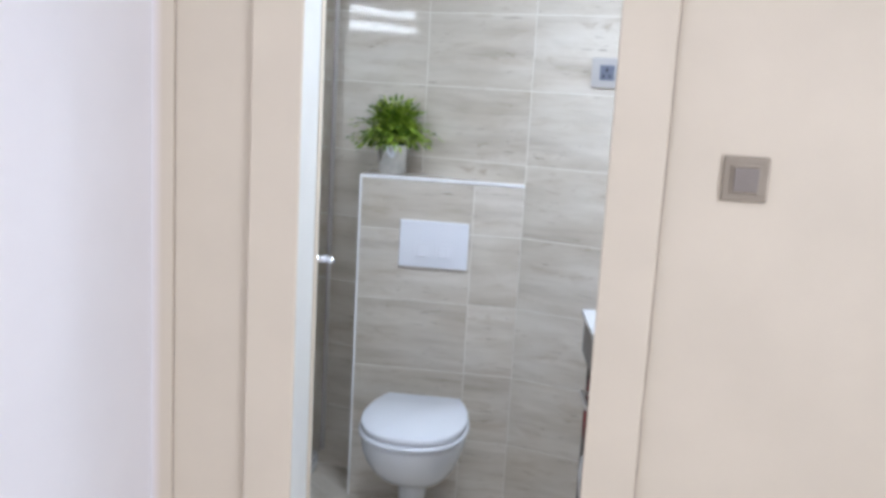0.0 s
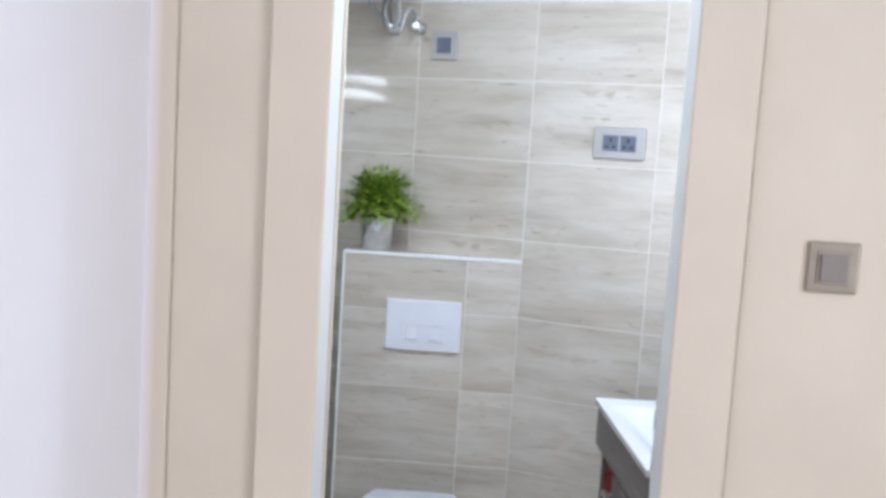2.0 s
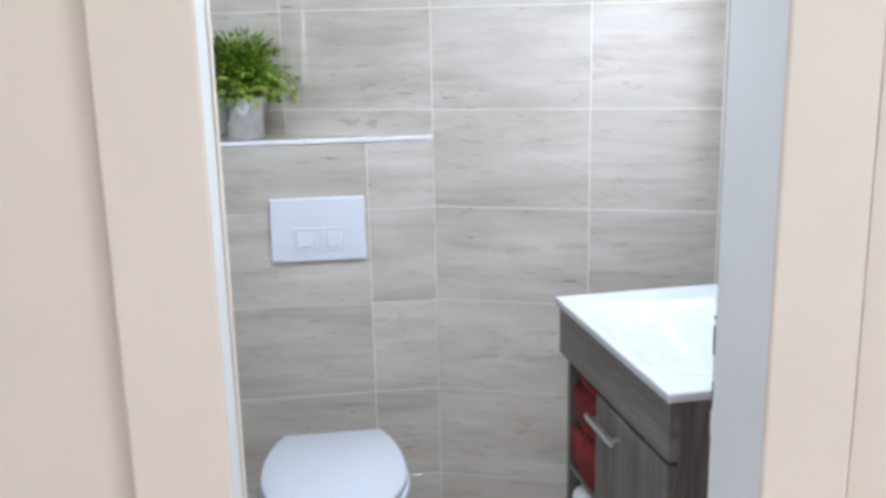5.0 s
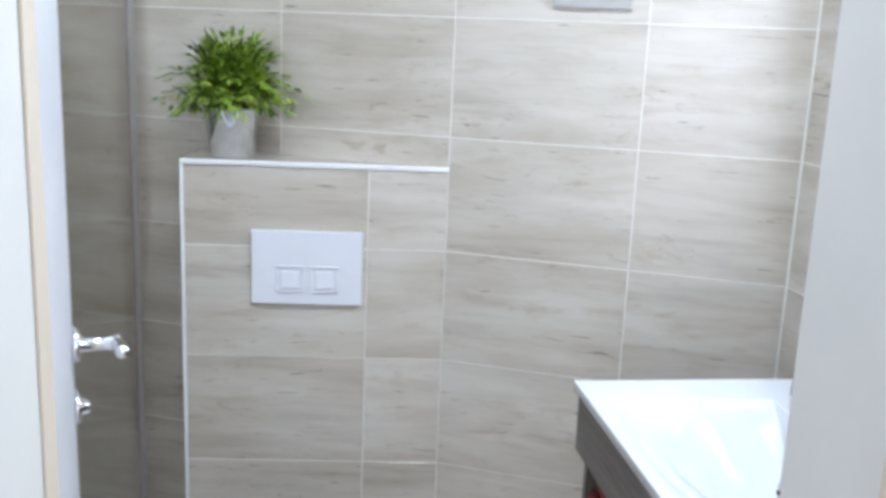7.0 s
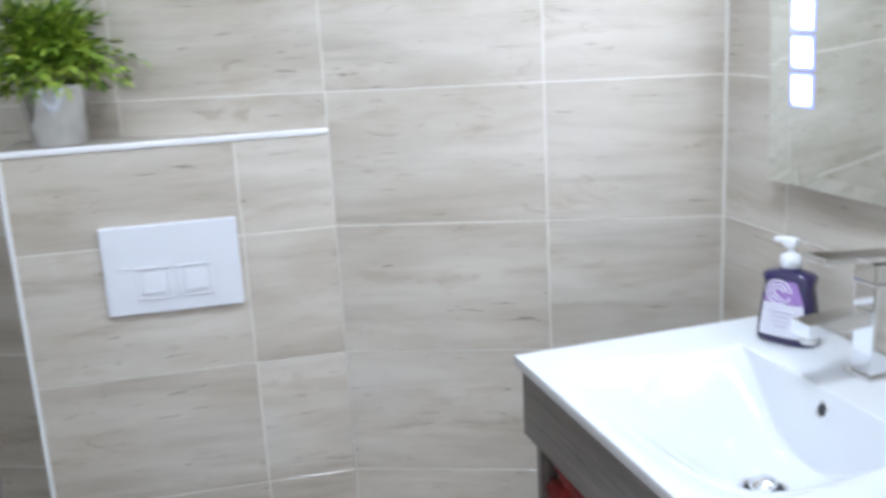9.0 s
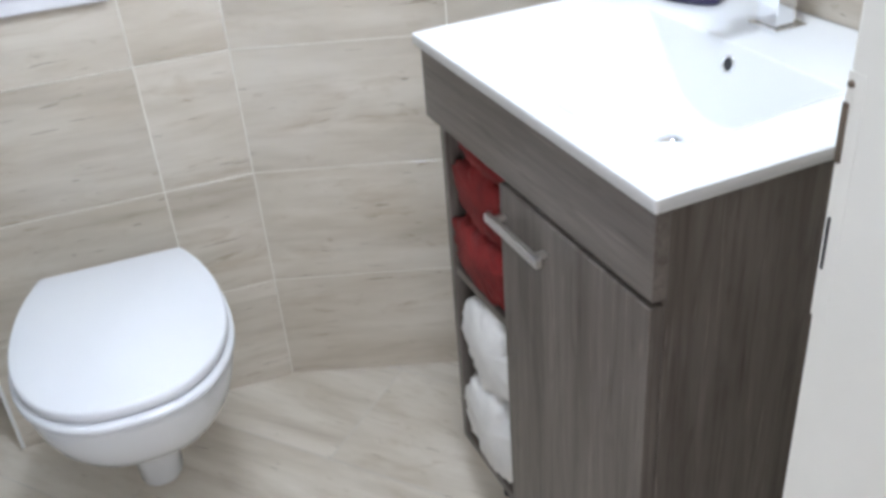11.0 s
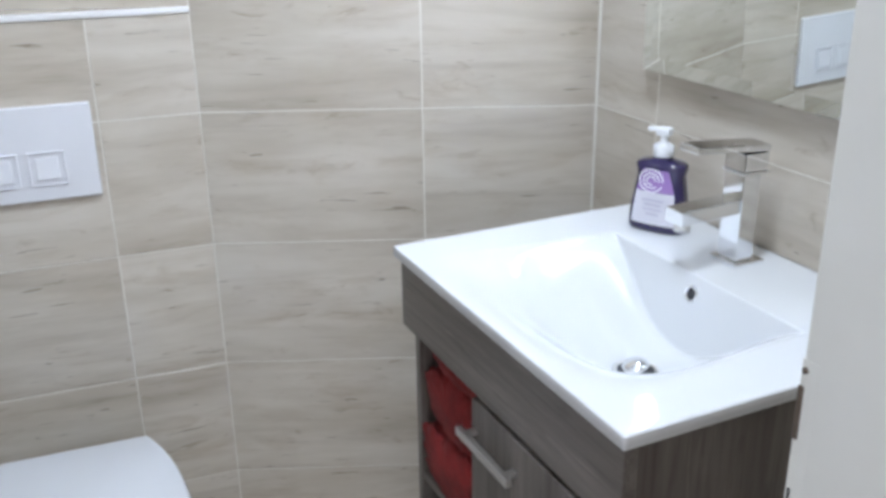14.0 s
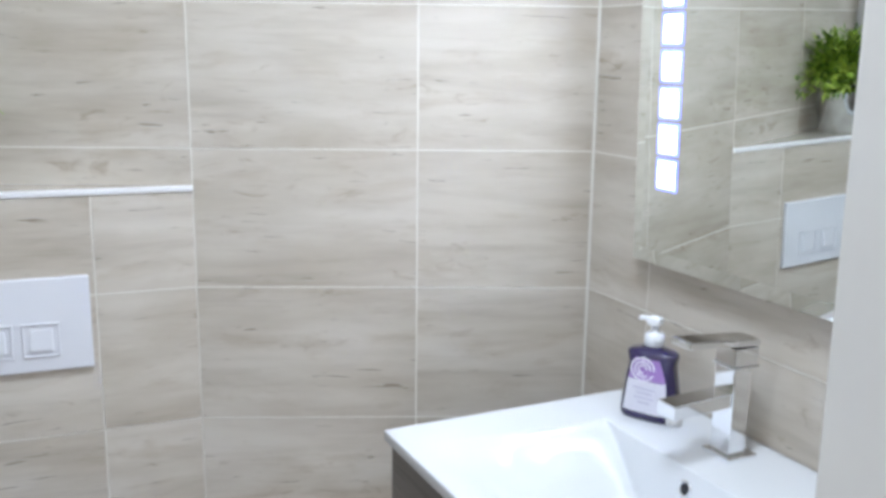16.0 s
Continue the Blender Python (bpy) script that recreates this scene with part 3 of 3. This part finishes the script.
def foliage(seed):
    rng = random.Random(seed)
    verts, faces = [], []

    def leaf(p, d, length, width):
        d = d.normalized()
        side = d.cross(Vector((rng.uniform(-0.4, 0.4), rng.uniform(-0.4, 0.4), 1))).normalized()
        nrm = side.cross(d)
        b = len(verts)
        droop = rng.uniform(-0.25, 0.1)
        for s, w in ((0.0, 0.15), (0.35, 1.0), (0.7, 0.75)):
            c = p + d * (s * length) + nrm * (droop * s * s * length)
            verts.extend([c - side * (width * w), c + nrm * (width * 0.25 * w), c + side * (width * w)])
        verts.append(p + d * length + nrm * droop * length)
        for r in (0, 3):
            faces.extend([(b + r, b + r + 1, b + r + 4, b + r + 3), (b + r + 1, b + r + 2, b + r + 5, b + r + 4)])
        faces.extend([(b + 6, b + 7, b + 9), (b + 7, b + 8, b + 9)])

    for _ in range(240):
        a = rng.uniform(0, 2 * math.pi)
        lift = rng.uniform(-0.05, 1.42)
        reach = rng.uniform(0.070, 0.150) * (0.97 if lift < 0.7 else 0.92)
        d = Vector((math.cos(a) * math.cos(lift), math.sin(a) * math.cos(lift) * 0.75, math.sin(lift)))
        start = Vector((math.cos(a) * rng.uniform(0, 0.03), math.sin(a) * rng.uniform(0, 0.03), 0.108))
        prev = start
        for k in range(1, 7):
            s = k / 6
            p = start + d * (reach * s) + Vector((0, 0, 0.035 * math.sin(s * 2.4) - 0.030 * s * s * (1 if lift < 0.7 else 0.25)))
            seg = p - prev
            if k > 1:
                for sgn in (-1, 1):
                    out = seg.normalized() + sgn * 0.9 * seg.cross(Vector((0, 0, 1))).normalized() + Vector((0, 0, rng.uniform(-0.3, 0.4)))
                    leaf(p, out, rng.uniform(0.020, 0.038) * (1.15 - 0.35 * s), rng.uniform(0.0030, 0.0056))
            prev = p
        leaf(prev, seg, 0.03, 0.0035)
    me = bpy.data.meshes.new("foliage")
    me.from_pydata([tuple(v) for v in verts], [], faces)
    me.materials.append(leaf_mat_green)
    return me


fo = new("foliage", foliage(4))
fo.parent = pot
fo["kind"] = "stuff"

# ---- vanity ----
vanity = thing("vanity_cabinet", VANITY, "grey-brown wood-grain vanity cabinet with an open towel shelf", "cabinet")
U1, DEP, ZB = 0.574, 0.476, 0.102
part("rail", box(0.010, U1, 0.006, 0.024, 0.740, 0.8485, 0.0015), wood_h, vanity, "wood-grain top rail")
part("rail_return", box(0.010, 0.026, 0.0245, DEP, 0.740, 0.8485, 0.0015), wood_h, vanity)
part("side_panel", box(U1 - 0.016, U1, 0.0245, DEP, ZB, 0.8485, 0.0015), wood_v, vanity)
part("side_panel", box(0.010, 0.026, 0.026, DEP, ZB, 0.738, 0.0015), wood_v, vanity)
part("divider", box(0.240, 0.256, 0.026, DEP - 0.012, ZB + 0.0165, 0.738, 0.001), wood_v, vanity)
part("back_panel", box(0.0265, U1 - 0.0165, DEP - 0.010, DEP, ZB + 0.0165, 0.738), wood_v, vanity)
part("bottom_panel", box(0.0265, U1 - 0.0165, 0.026, DEP, ZB, ZB + 0.016, 0.001), wood_h, vanity)
part("shelf", box(0.0265, 0.2395, 0.028, DEP - 0.011, 0.462, 0.478, 0.001), wood_h, vanity)
part("top_panel", box(0.0265, 0.2395, 0.0245, DEP, 0.7385, 0.745), wood_h, vanity)
vdoor = part("cabinet_door", box(0.243, U1 - 0.001, 0.005, 0.0235, ZB + 0.003, 0.7310, 0.0015), wood_v, vanity, "plain wood-grain door")
hb = box(0.240, 0.378, -0.018, -0.009, 0.680, 0.692, 0.0015)
box(0.250, 0.260, -0.0095, 0.005, 0.683, 0.689, 0, 1, hb)
box(0.356, 0.366, -0.0095, 0.005, 0.683, 0.689, 0, 1, hb)
part("handle", hb, brushed_mat, vdoor, "slim metal bar handle")
for fx, fy in ((0.075, 0.085), (U1 - 0.05, 0.085), (0.075, DEP - 0.06), (U1 - 0.05, DEP - 0.06)):
    part("foot", turned([(0.014, FLOOR), (0.014, FLOOR + 0.006), (0.010, FLOOR + 0.010), (0.010, ZB - 0.012), (0.014, ZB - 0.008), (0.014, ZB - 0.0005)], 18), black_mat, vanity, "dark cabinet foot", True, pose(fx, fy, 0))

# basin top: one glazed slab with a trough that is steep at the back
basin = thing("washbasin", VANITY @ pose(0, 0, 0.8490), "white ceramic washbasin slab on the vanity", "washbasin")
SU, SD, ST = 0.581, 0.477, 0.0160


def smooth01(x):
    x = min(1.0, max(0.0, x))
    return x * x * (3 - 2 * x)


def trough(u, d):
    """Depth of the bowl: a long slope from the front meets a steep flat back in a crease."""
    half = 0.232 - 0.034 * smooth01((d + 0.02) / 0.32)
    x = abs(u - 0.296) / half
    if x >= 1 or not 0.006 < d < 0.323:
        return 0.0
    slope = 0.124 * (1 - x * x) ** 1.5 * smooth01((d - 0.003) / 0.215) * (1 - 0.15 * smooth01((d - 0.235) / 0.06))
    return min(slope, (0.323 - d) / 0.030 * 0.124)


def basin_mesh():
    nu = 110
    depths = [SD * 0.58 * j / 70 for j in range(70)] + [0.277 + 0.0012 * j for j in range(46)]
    depths += [0.3325 + (SD - 0.3325) * j / 24 for j in range(25)]
    nd = len(depths) - 1
    bm = bmesh.new()
    grid = []
    for i in range(nu + 1):
        row = []
        for d in depths:
            u = SU * i / nu
            row.append(bm.verts.new((u, d, ST - trough(u, d))))
        grid.append(row)
    for i in range(nu):
        for j in range(nd):
            bm.faces.new((grid[i][j], grid[i + 1][j], grid[i + 1][j + 1], grid[i][j + 1]))
    under = [[bm.verts.new((v.co.x, v.co.y, min(0.0, v.co.z - 0.012))) for v in row] for row in grid]
    for i in range(nu):
        for j in range(nd):
            bm.faces.new((under[i][j], under[i][j + 1], under[i + 1][j + 1], under[i + 1][j]))
    edge = [(i, 0) for i in range(nu + 1)] + [(nu, j) for j in range(1, nd + 1)] + [(i, nd) for i in range(nu - 1, -1, -1)] + [(0, j) for j in range(nd - 1, 0, -1)]
    n = len(edge)
    # the rim: a narrow chamfer, then an upright face with corners of its own, so that the edge stays crisp
    rim = []
    for i, j in edge:
        x, y = grid[i][j].co.x, grid[i][j].co.y
        ox = -0.0012 if i == 0 else (0.0012 if i == nu else 0.0)
        oy = -0.0012 if j == 0 else 0.0
        rim.append([bm.verts.new((x + ox, y + oy, z)) for z in (ST - 0.0012, ST - 0.0013, 0.0)])
    for k in range(n):
        (a, b), (c, d) = edge[k], edge[(k + 1) % n]
        p, q = rim[k], rim[(k + 1) % n]
        bm.faces.new((grid[a][b], p[0], q[0], grid[c][d])).smooth = False
        bm.faces.new((p[1], p[2], q[2], q[1]))
        bm.faces.new((p[2], under[a][b], under[c][d], q[2]))
    return bm


part("slab", basin_mesh(), ceramic_mat, basin, "", True)
DU, DD = 0.302, 0.226
zd = ST - trough(DU, DD)
dip = -math.degrees(math.atan((trough(DU, DD + 0.01) - trough(DU, DD - 0.01)) / 0.02))
dr = part("drain", turned([(0.030, -0.004), (0.032, 0.0015), (0.030, 0.003), (0.027, 0.001), (0.025, -0.002)], 32), brushed_mat, basin, "chrome drain with a raised plug", True, pose(DU, DD, zd + 0.0045, dip, 0, 0))
part("drain_hole", turned([(0.0255, -0.003), (0.0255, 0.0010)], 28), black_mat, dr)
part("plug", turned([(0.017, 0.006), (0.019, 0.009), (0.015, 0.013), (0.0, 0.015)], 28), chrome_mat, dr, "", True, pose(0, 0, 0, 14, 0, 0))
of = part("overflow_ring", turned([(0.0125, -0.004), (0.0125, 0.002), (0.0105, 0.0035), (0.0085, 0.002), (0.0082, 0.0)], 28), chrome_mat, basin, "chrome overflow ring", True, pose(OVER_U, 0.3170, ST - 0.0265, 76, 0, 0))
part("overflow_hole", turned([(0.0082, -0.003), (0.0082, 0.0012)], 20), black_mat, of)

# square mixer tap
tap = thing("basin_tap", VANITY @ pose(0.275, 0.409, 0.8490 + ST), "square chrome mixer tap with a flat lever", "tap")
part("base_plate", box(-0.027, 0.027, -0.026, 0.027, 0.0, 0.006, 0.0015), chrome_mat, tap)
part("column", box(-0.019, 0.019, -0.019, 0.011, 0.0062, 0.131, 0.0015), chrome_mat, tap)
sp = box(-0.018, 0.018, -0.117, -0.0195, 0.077, 0.097, 0.0015)
for v in sp.verts:
    v.co.z += (v.co.y + 0.0185) * 0.04
part("spout", sp, chrome_mat, tap)
part("aerator", turned([(0.011, -0.012), (0.011, 0.0)], 16), brushed_mat, tap, "", True, pose(0, -0.102, 0.0728))
part("cartridge_collar", box(-0.0215, 0.0215, -0.022, 0.0215, 0.1312, 0.1345, 0.001), brushed_mat, tap)
part("cartridge_block", box(-0.020, 0.020, -0.020, 0.021, 0.1347, 0.1605, 0.0015), chrome_mat, tap)
lv = box(-0.020, 0.020, -0.100, 0.023, 0.1610, 0.1705, 0.0015)
for v in lv.verts:
    v.co.z -= (v.co.y - 0.02) * 0.075
part("lever", lv, chrome_mat, tap)

# soap bottle
def rounded(hw, hd, z, n=40, sq=3.0):
    out = []
    for i in range(n):
        a = 2 * math.pi * i / n
        c, s = math.cos(a), math.sin(a)
        out.append((hw * math.copysign(abs(c) ** (2 / sq), c), hd * math.copysign(abs(s) ** (2 / sq), s), z))
    return out


soap = thing("soap_bottle", VANITY @ pose(0.116, 0.395, 0.8490 + ST, 0, 0, 27) @ Matrix.Diagonal((1.0, 1.0, 1.06, 1.0)), "purple pump soap bottle with a printed label", "soap bottle")
BOTTLE = ((0.043, 0.023, 0), (0.046, 0.026, 0.003), (0.0465, 0.026, 0.012), (0.0435, 0.025, 0.038), (0.0385, 0.022, 0.070), (0.0365, 0.021, 0.083),
          (0.0395, 0.022, 0.094), (0.0385, 0.021, 0.099), (0.032, 0.019, 0.102), (0.015, 0.014, 0.105), (0.013, 0.013, 0.108))
part("body", loft([rounded(w, d, z) for w, d, z in BOTTLE]), bottle_mat, soap, "dark purple bottle", True)


def label_sheet(z0, z1, off, half0, half1):
    b = bmesh.new()
    rows = []
    for i in range(9):
        z = z0 + (z1 - z0) * i / 8
        hd = float(np.interp(z, [q[2] for q in BOTTLE], [q[1] for q in BOTTLE]))
        hw = float(np.interp(z, [q[2] for q in BOTTLE], [q[0] for q in BOTTLE]))
        half = half0 + (half1 - half0) * i / 8
        row = []
        for j in range(13):
            x = -half + 2 * half * j / 12
            y = -hd * (max(0.0, 1 - abs(x / hw) ** 3.0)) ** (1 / 3.0) - off
            row.append(b.verts.new((x, y, z)))
        rows.append(row)
    for r0, r1 in zip(rows, rows[1:]):
        for j in range(12):
            b.faces.new((r0[j], r0[j + 1], r1[j + 1], r1[j]))
    return b


part("label", label_sheet(0.012, 0.0595, 0.0008, 0.036, 0.031), label_mat, soap, "pale lavender label")
part("label_top", label_sheet(0.0600, 0.0925, 0.0008, 0.031, 0.020), rose_mat, soap, "purple rose print")
for k, rr in enumerate((0.006, 0.011, 0.0165)):
    pts = [(-0.006 + rr * math.cos(a * 0.45) * 1.15, -0.0232, 0.076 + rr * math.sin(a * 0.45)) for a in range(0, 12 + k)]
    part("rose_line", tube(pts, 0.0014, 6), rose_line_mat, soap)
for bz, bw in ((0.047, 0.018), (0.040, 0.013), (0.033, 0.016), (0.026, 0.010)):
    part("writing_bar", box(-bw, bw, -0.0268, -0.0235, bz, bz + 0.003), bar_mat, soap)
pump = part("pump", turned([(0.0135, 0.1083), (0.0155, 0.109), (0.0155, 0.124), (0.0120, 0.127), (0.0060, 0.128), (0.0060, 0.138)], 24), pump_mat, soap, "white pump head", True)
ph = box(-0.010, 0.010, -0.010, 0.010, 0.1382, 0.150, 0.003, 2)
box(-0.026, -0.0098, -0.005, 0.005, 0.1425, 0.149, 0.002, 2, ph)
part("nozzle", ph, pump_mat, pump)

# towels
def towel(name, m, rx, rz, length, material, label, seed, group):
    """A loosely rolled towel lying along y, with a spiral fold on its end."""
    rng = random.Random(seed)
    off = rng.uniform(0, 50)
    loops, n, k = [], 90, 44
    for i in range(k + 1):
        s = i / k
        end = min(1.0, math.sqrt(max(0.0, 1 - (abs(2 * s - 1)) ** 22)) + 0.02)
        loop = []
        for j in range(n):
            a = 2 * math.pi * j / n
            w = 1 + 0.10 * noise.noise(Vector((math.cos(a) * 1.7, math.sin(a) * 1.7, s * 5 + off))) + 0.17 * noise.noise(Vector((math.cos(a) * 3.4, math.sin(a) * 3.4, s * 11 + off))) + 0.17 * noise.noise(Vector((math.cos(a) * 8, math.sin(a) * 8, s * 24 + off)))
            loop.append((rx * w * end * math.cos(a), length * (s - 0.5), rz * w * end * math.sin(a)))
        loops.append(loop)
    ob = tagged(part(name, loft(loops), material, None, "", True, m), label, "towel", group)
    return ob


red = "red terry towel rolled up on the open shelf"
towel("towel", VANITY @ pose(0.133, 0.150, 0.538), 0.100, 0.058, 0.27, red_mat, red, 1, "red towels")
towel("towel", VANITY @ pose(0.134, 0.154, 0.641), 0.097, 0.052, 0.27, red_mat, red, 2, "red towels")
towel("towel", VANITY @ pose(0.142, 0.152, 0.7130), 0.084, 0.022, 0.26, red_mat, "flat folded red terry towel on the stack", 3, "red towels")
wt = "white terry towel rolled up in the lower compartment"
towel("towel", VANITY @ pose(0.132, 0.152, 0.2080), 0.100, 0.088, 0.28, white_towel_mat, wt, 5, "white towels")
towel("towel", VANITY @ pose(0.134, 0.150, 0.3720), 0.096, 0.082, 0.27, white_towel_mat, wt, 6, "white towels")

# lit mirror
mirror = thing("mirror", RIGHT @ pose(0.152, 0, 1.085, 1.1, 0, 0), "wall mirror with bright lights along its edge", "mirror")
MW, MH = 0.60, 0.80
part("casing", box(0.03, MW - 0.03, -0.024, -0.001, 0.03, MH - 0.03, 0.002), brushed_mat, mirror)
b = bmesh.new()
bw = 0.022
o = [b.verts.new(p) for p in ((0, -0.0285, 0), (MW, -0.0285, 0), (MW, -0.0285, MH), (0, -0.0285, MH))]
i_ = [b.verts.new(p) for p in ((bw, -0.0300, bw), (MW - bw, -0.0300, bw), (MW - bw, -0.0300, MH - bw), (bw, -0.0300, MH - bw))]
k_ = [b.verts.new((v.co.x, -0.0245, v.co.z)) for v in o]
b.faces.new(i_)
b.faces.new(k_)
for q in range(4):
    b.faces.new((o[q], o[(q + 1) % 4], i_[(q + 1) % 4], i_[q]))
    b.faces.new((k_[q], k_[(q + 1) % 4], o[(q + 1) % 4], o[q]))
part("mirror_glass", b, mirror_mat, mirror)
for k in range(10):
    z0 = 0.1245 + 0.0552 * k
    part("halo_sheet", box(0.0545, 0.1035, -0.0308, -0.0301, z0 - 0.0025, z0 + 0.0465), led_halo_mat, mirror, "blue light halo round the lit square, built as a glowing sheet")
    part("lit_square", box(0.0620, 0.0960, -0.0316, -0.0309, z0 + 0.0035, z0 + 0.0405), led_mat, mirror, "frosted square lit from behind")

# shower screen
screen = thing("shower_screen", pose(-0.738, 0.236, 0.0, 0, 0, -90), "clear glass shower screen in a satin metal wall channel", "shower screen")
part("wall_channel", box(0.0, 0.030, -0.007, 0.007, 0.05, 1.93, 0.002), channel_mat, screen, "brownish satin metal channel")
part("seal", box(0.0, 0.026, 0.0075, 0.012, 0.05, 1.93, 0.002), socket_mat, screen)
gl = part("glass", box(0.0305, 0.62, -0.004, 0.004, 0.06, 1.92, 0.001), glass_mat, screen)
gl.visible_shadow = False
part("edge_post", box(0.6205, 0.640, -0.010, 0.010, 0.05, 1.93, 0.003), chrome_mat, screen)
tray = tagged(part("shower_tray", box(-1.549, -0.745, -0.62, 0.22, FLOOR, 0.045, 0.01), ceramic_mat), "low white shower tray behind the glass screen", "shower tray")

# bathroom ceiling fitting
fit_ = thing("ceiling_light", pose(0.05, -1.05, CEIL), "flat square white ceiling light", "ceiling light")
part("frame", box(-0.22, 0.22, -0.22, 0.22, -0.012, -0.0005, 0.003), frame_mat, fit_)

# ---- wall and floor tiles ----
tile_cache = {}


def tile_mesh(w, h, material):
    key = (round(w, 3), round(h, 3), material.name)
    if key not in tile_cache:
        b = box(-w / 2, w / 2, 0.0, 0.0075, -h / 2, h / 2)
        front = [e for e in b.edges if all(v.co.y < 0.001 for v in e.verts)]
        bmesh.ops.bevel(b, geom=front, offset=0.0004, segments=1, affect="EDGES")
        bmesh.ops.recalc_face_normals(b, faces=b.faces)
        me = bpy.data.meshes.new("tile")
        b.to_mesh(me)
        b.free()
        me.materials.append(material)
        tile_cache[key] = me
    return tile_cache[key]


def lay(parent, columns, rows, material=tile_mat, gap=0.0027):
    rng = random.Random(7)
    inv = parent.matrix_basis.inverted()
    for (x0, x1) in columns:
        for (z0, z1) in rows:
            w, h = x1 - x0 - gap, z1 - z0 - gap
            if w < 0.01 or h < 0.01:
                continue
            ob = new("tile", tile_mesh(w, h, material))
            ob.parent = parent
            ob.matrix_basis = pose((x0 + x1) / 2, rng.uniform(-0.0004, 0.0004), (z0 + z1) / 2)


rows = [(FLOOR, ROW0)] + [(ROW0 + PITCH * k, ROW0 + PITCH * (k + 1)) for k in range(7)]
rows[-1] = (rows[-1][0], TOP)
P = 0.400
lay(wall_north, [(-1.60, -1.198), (-1.198, -0.796), (-0.796, -0.399), (-0.399, 0.0), (0.0, P), (P, 0.7235)], rows)
part("corner_bead", tube([(-0.0128, -0.001, 0.01), (-0.0128, -0.001, 0.9), (-0.0128, -0.001, TOP - 0.01)], 0.003, 8), grout_mat, wall_east, "white grout bead in the corner")
lay(wall_east, [(-0.0148, 0.160), (0.160, 0.562), (0.562, 0.964), (0.964, 1.05)], rows)
box_rows = [r for r in rows if r[1] < BTOP] + [(ROW0 + PITCH * 3, BTOP - 0.004)]
lay(cistern_box, [(BX + 0.0065, -0.172), (-0.172, 0.0005)], box_rows)


def floor_tile_mesh(w, h):
    b = box(-w / 2, w / 2, -h / 2, h / 2, -0.008, 0.0)
    top = [e for e in b.edges if all(v.co.z > -0.001 for v in e.verts)]
    bmesh.ops.bevel(b, geom=top, offset=0.0012, segments=1, affect="EDGES")
    me = bpy.data.meshes.new("floor_tile")
    b.to_mesh(me)
    b.free()
    me.materials.append(floor_mat)
    return me


fm = floor_tile_mesh(0.2985, 0.5985)
FT = pose(-0.10, -0.40, 0.0, 0, 0, FLOOR_TURN)
for i in range(-9, 10):
    for j in range(-9, 10):
        p = FT @ Vector((i * 0.30, j * 0.60 + (0.30 if i % 2 else 0.0), 0))
        if -1.35 < p.x < 0.9 and -3.3 < p.y < 0.55:
            ob = new("floor_tile", fm)
            ob.parent = floor
            ob.matrix_basis = Matrix.Translation((p.x, p.y, FLOOR)) @ pose(0, 0, 0, 0, 0, FLOOR_TURN)
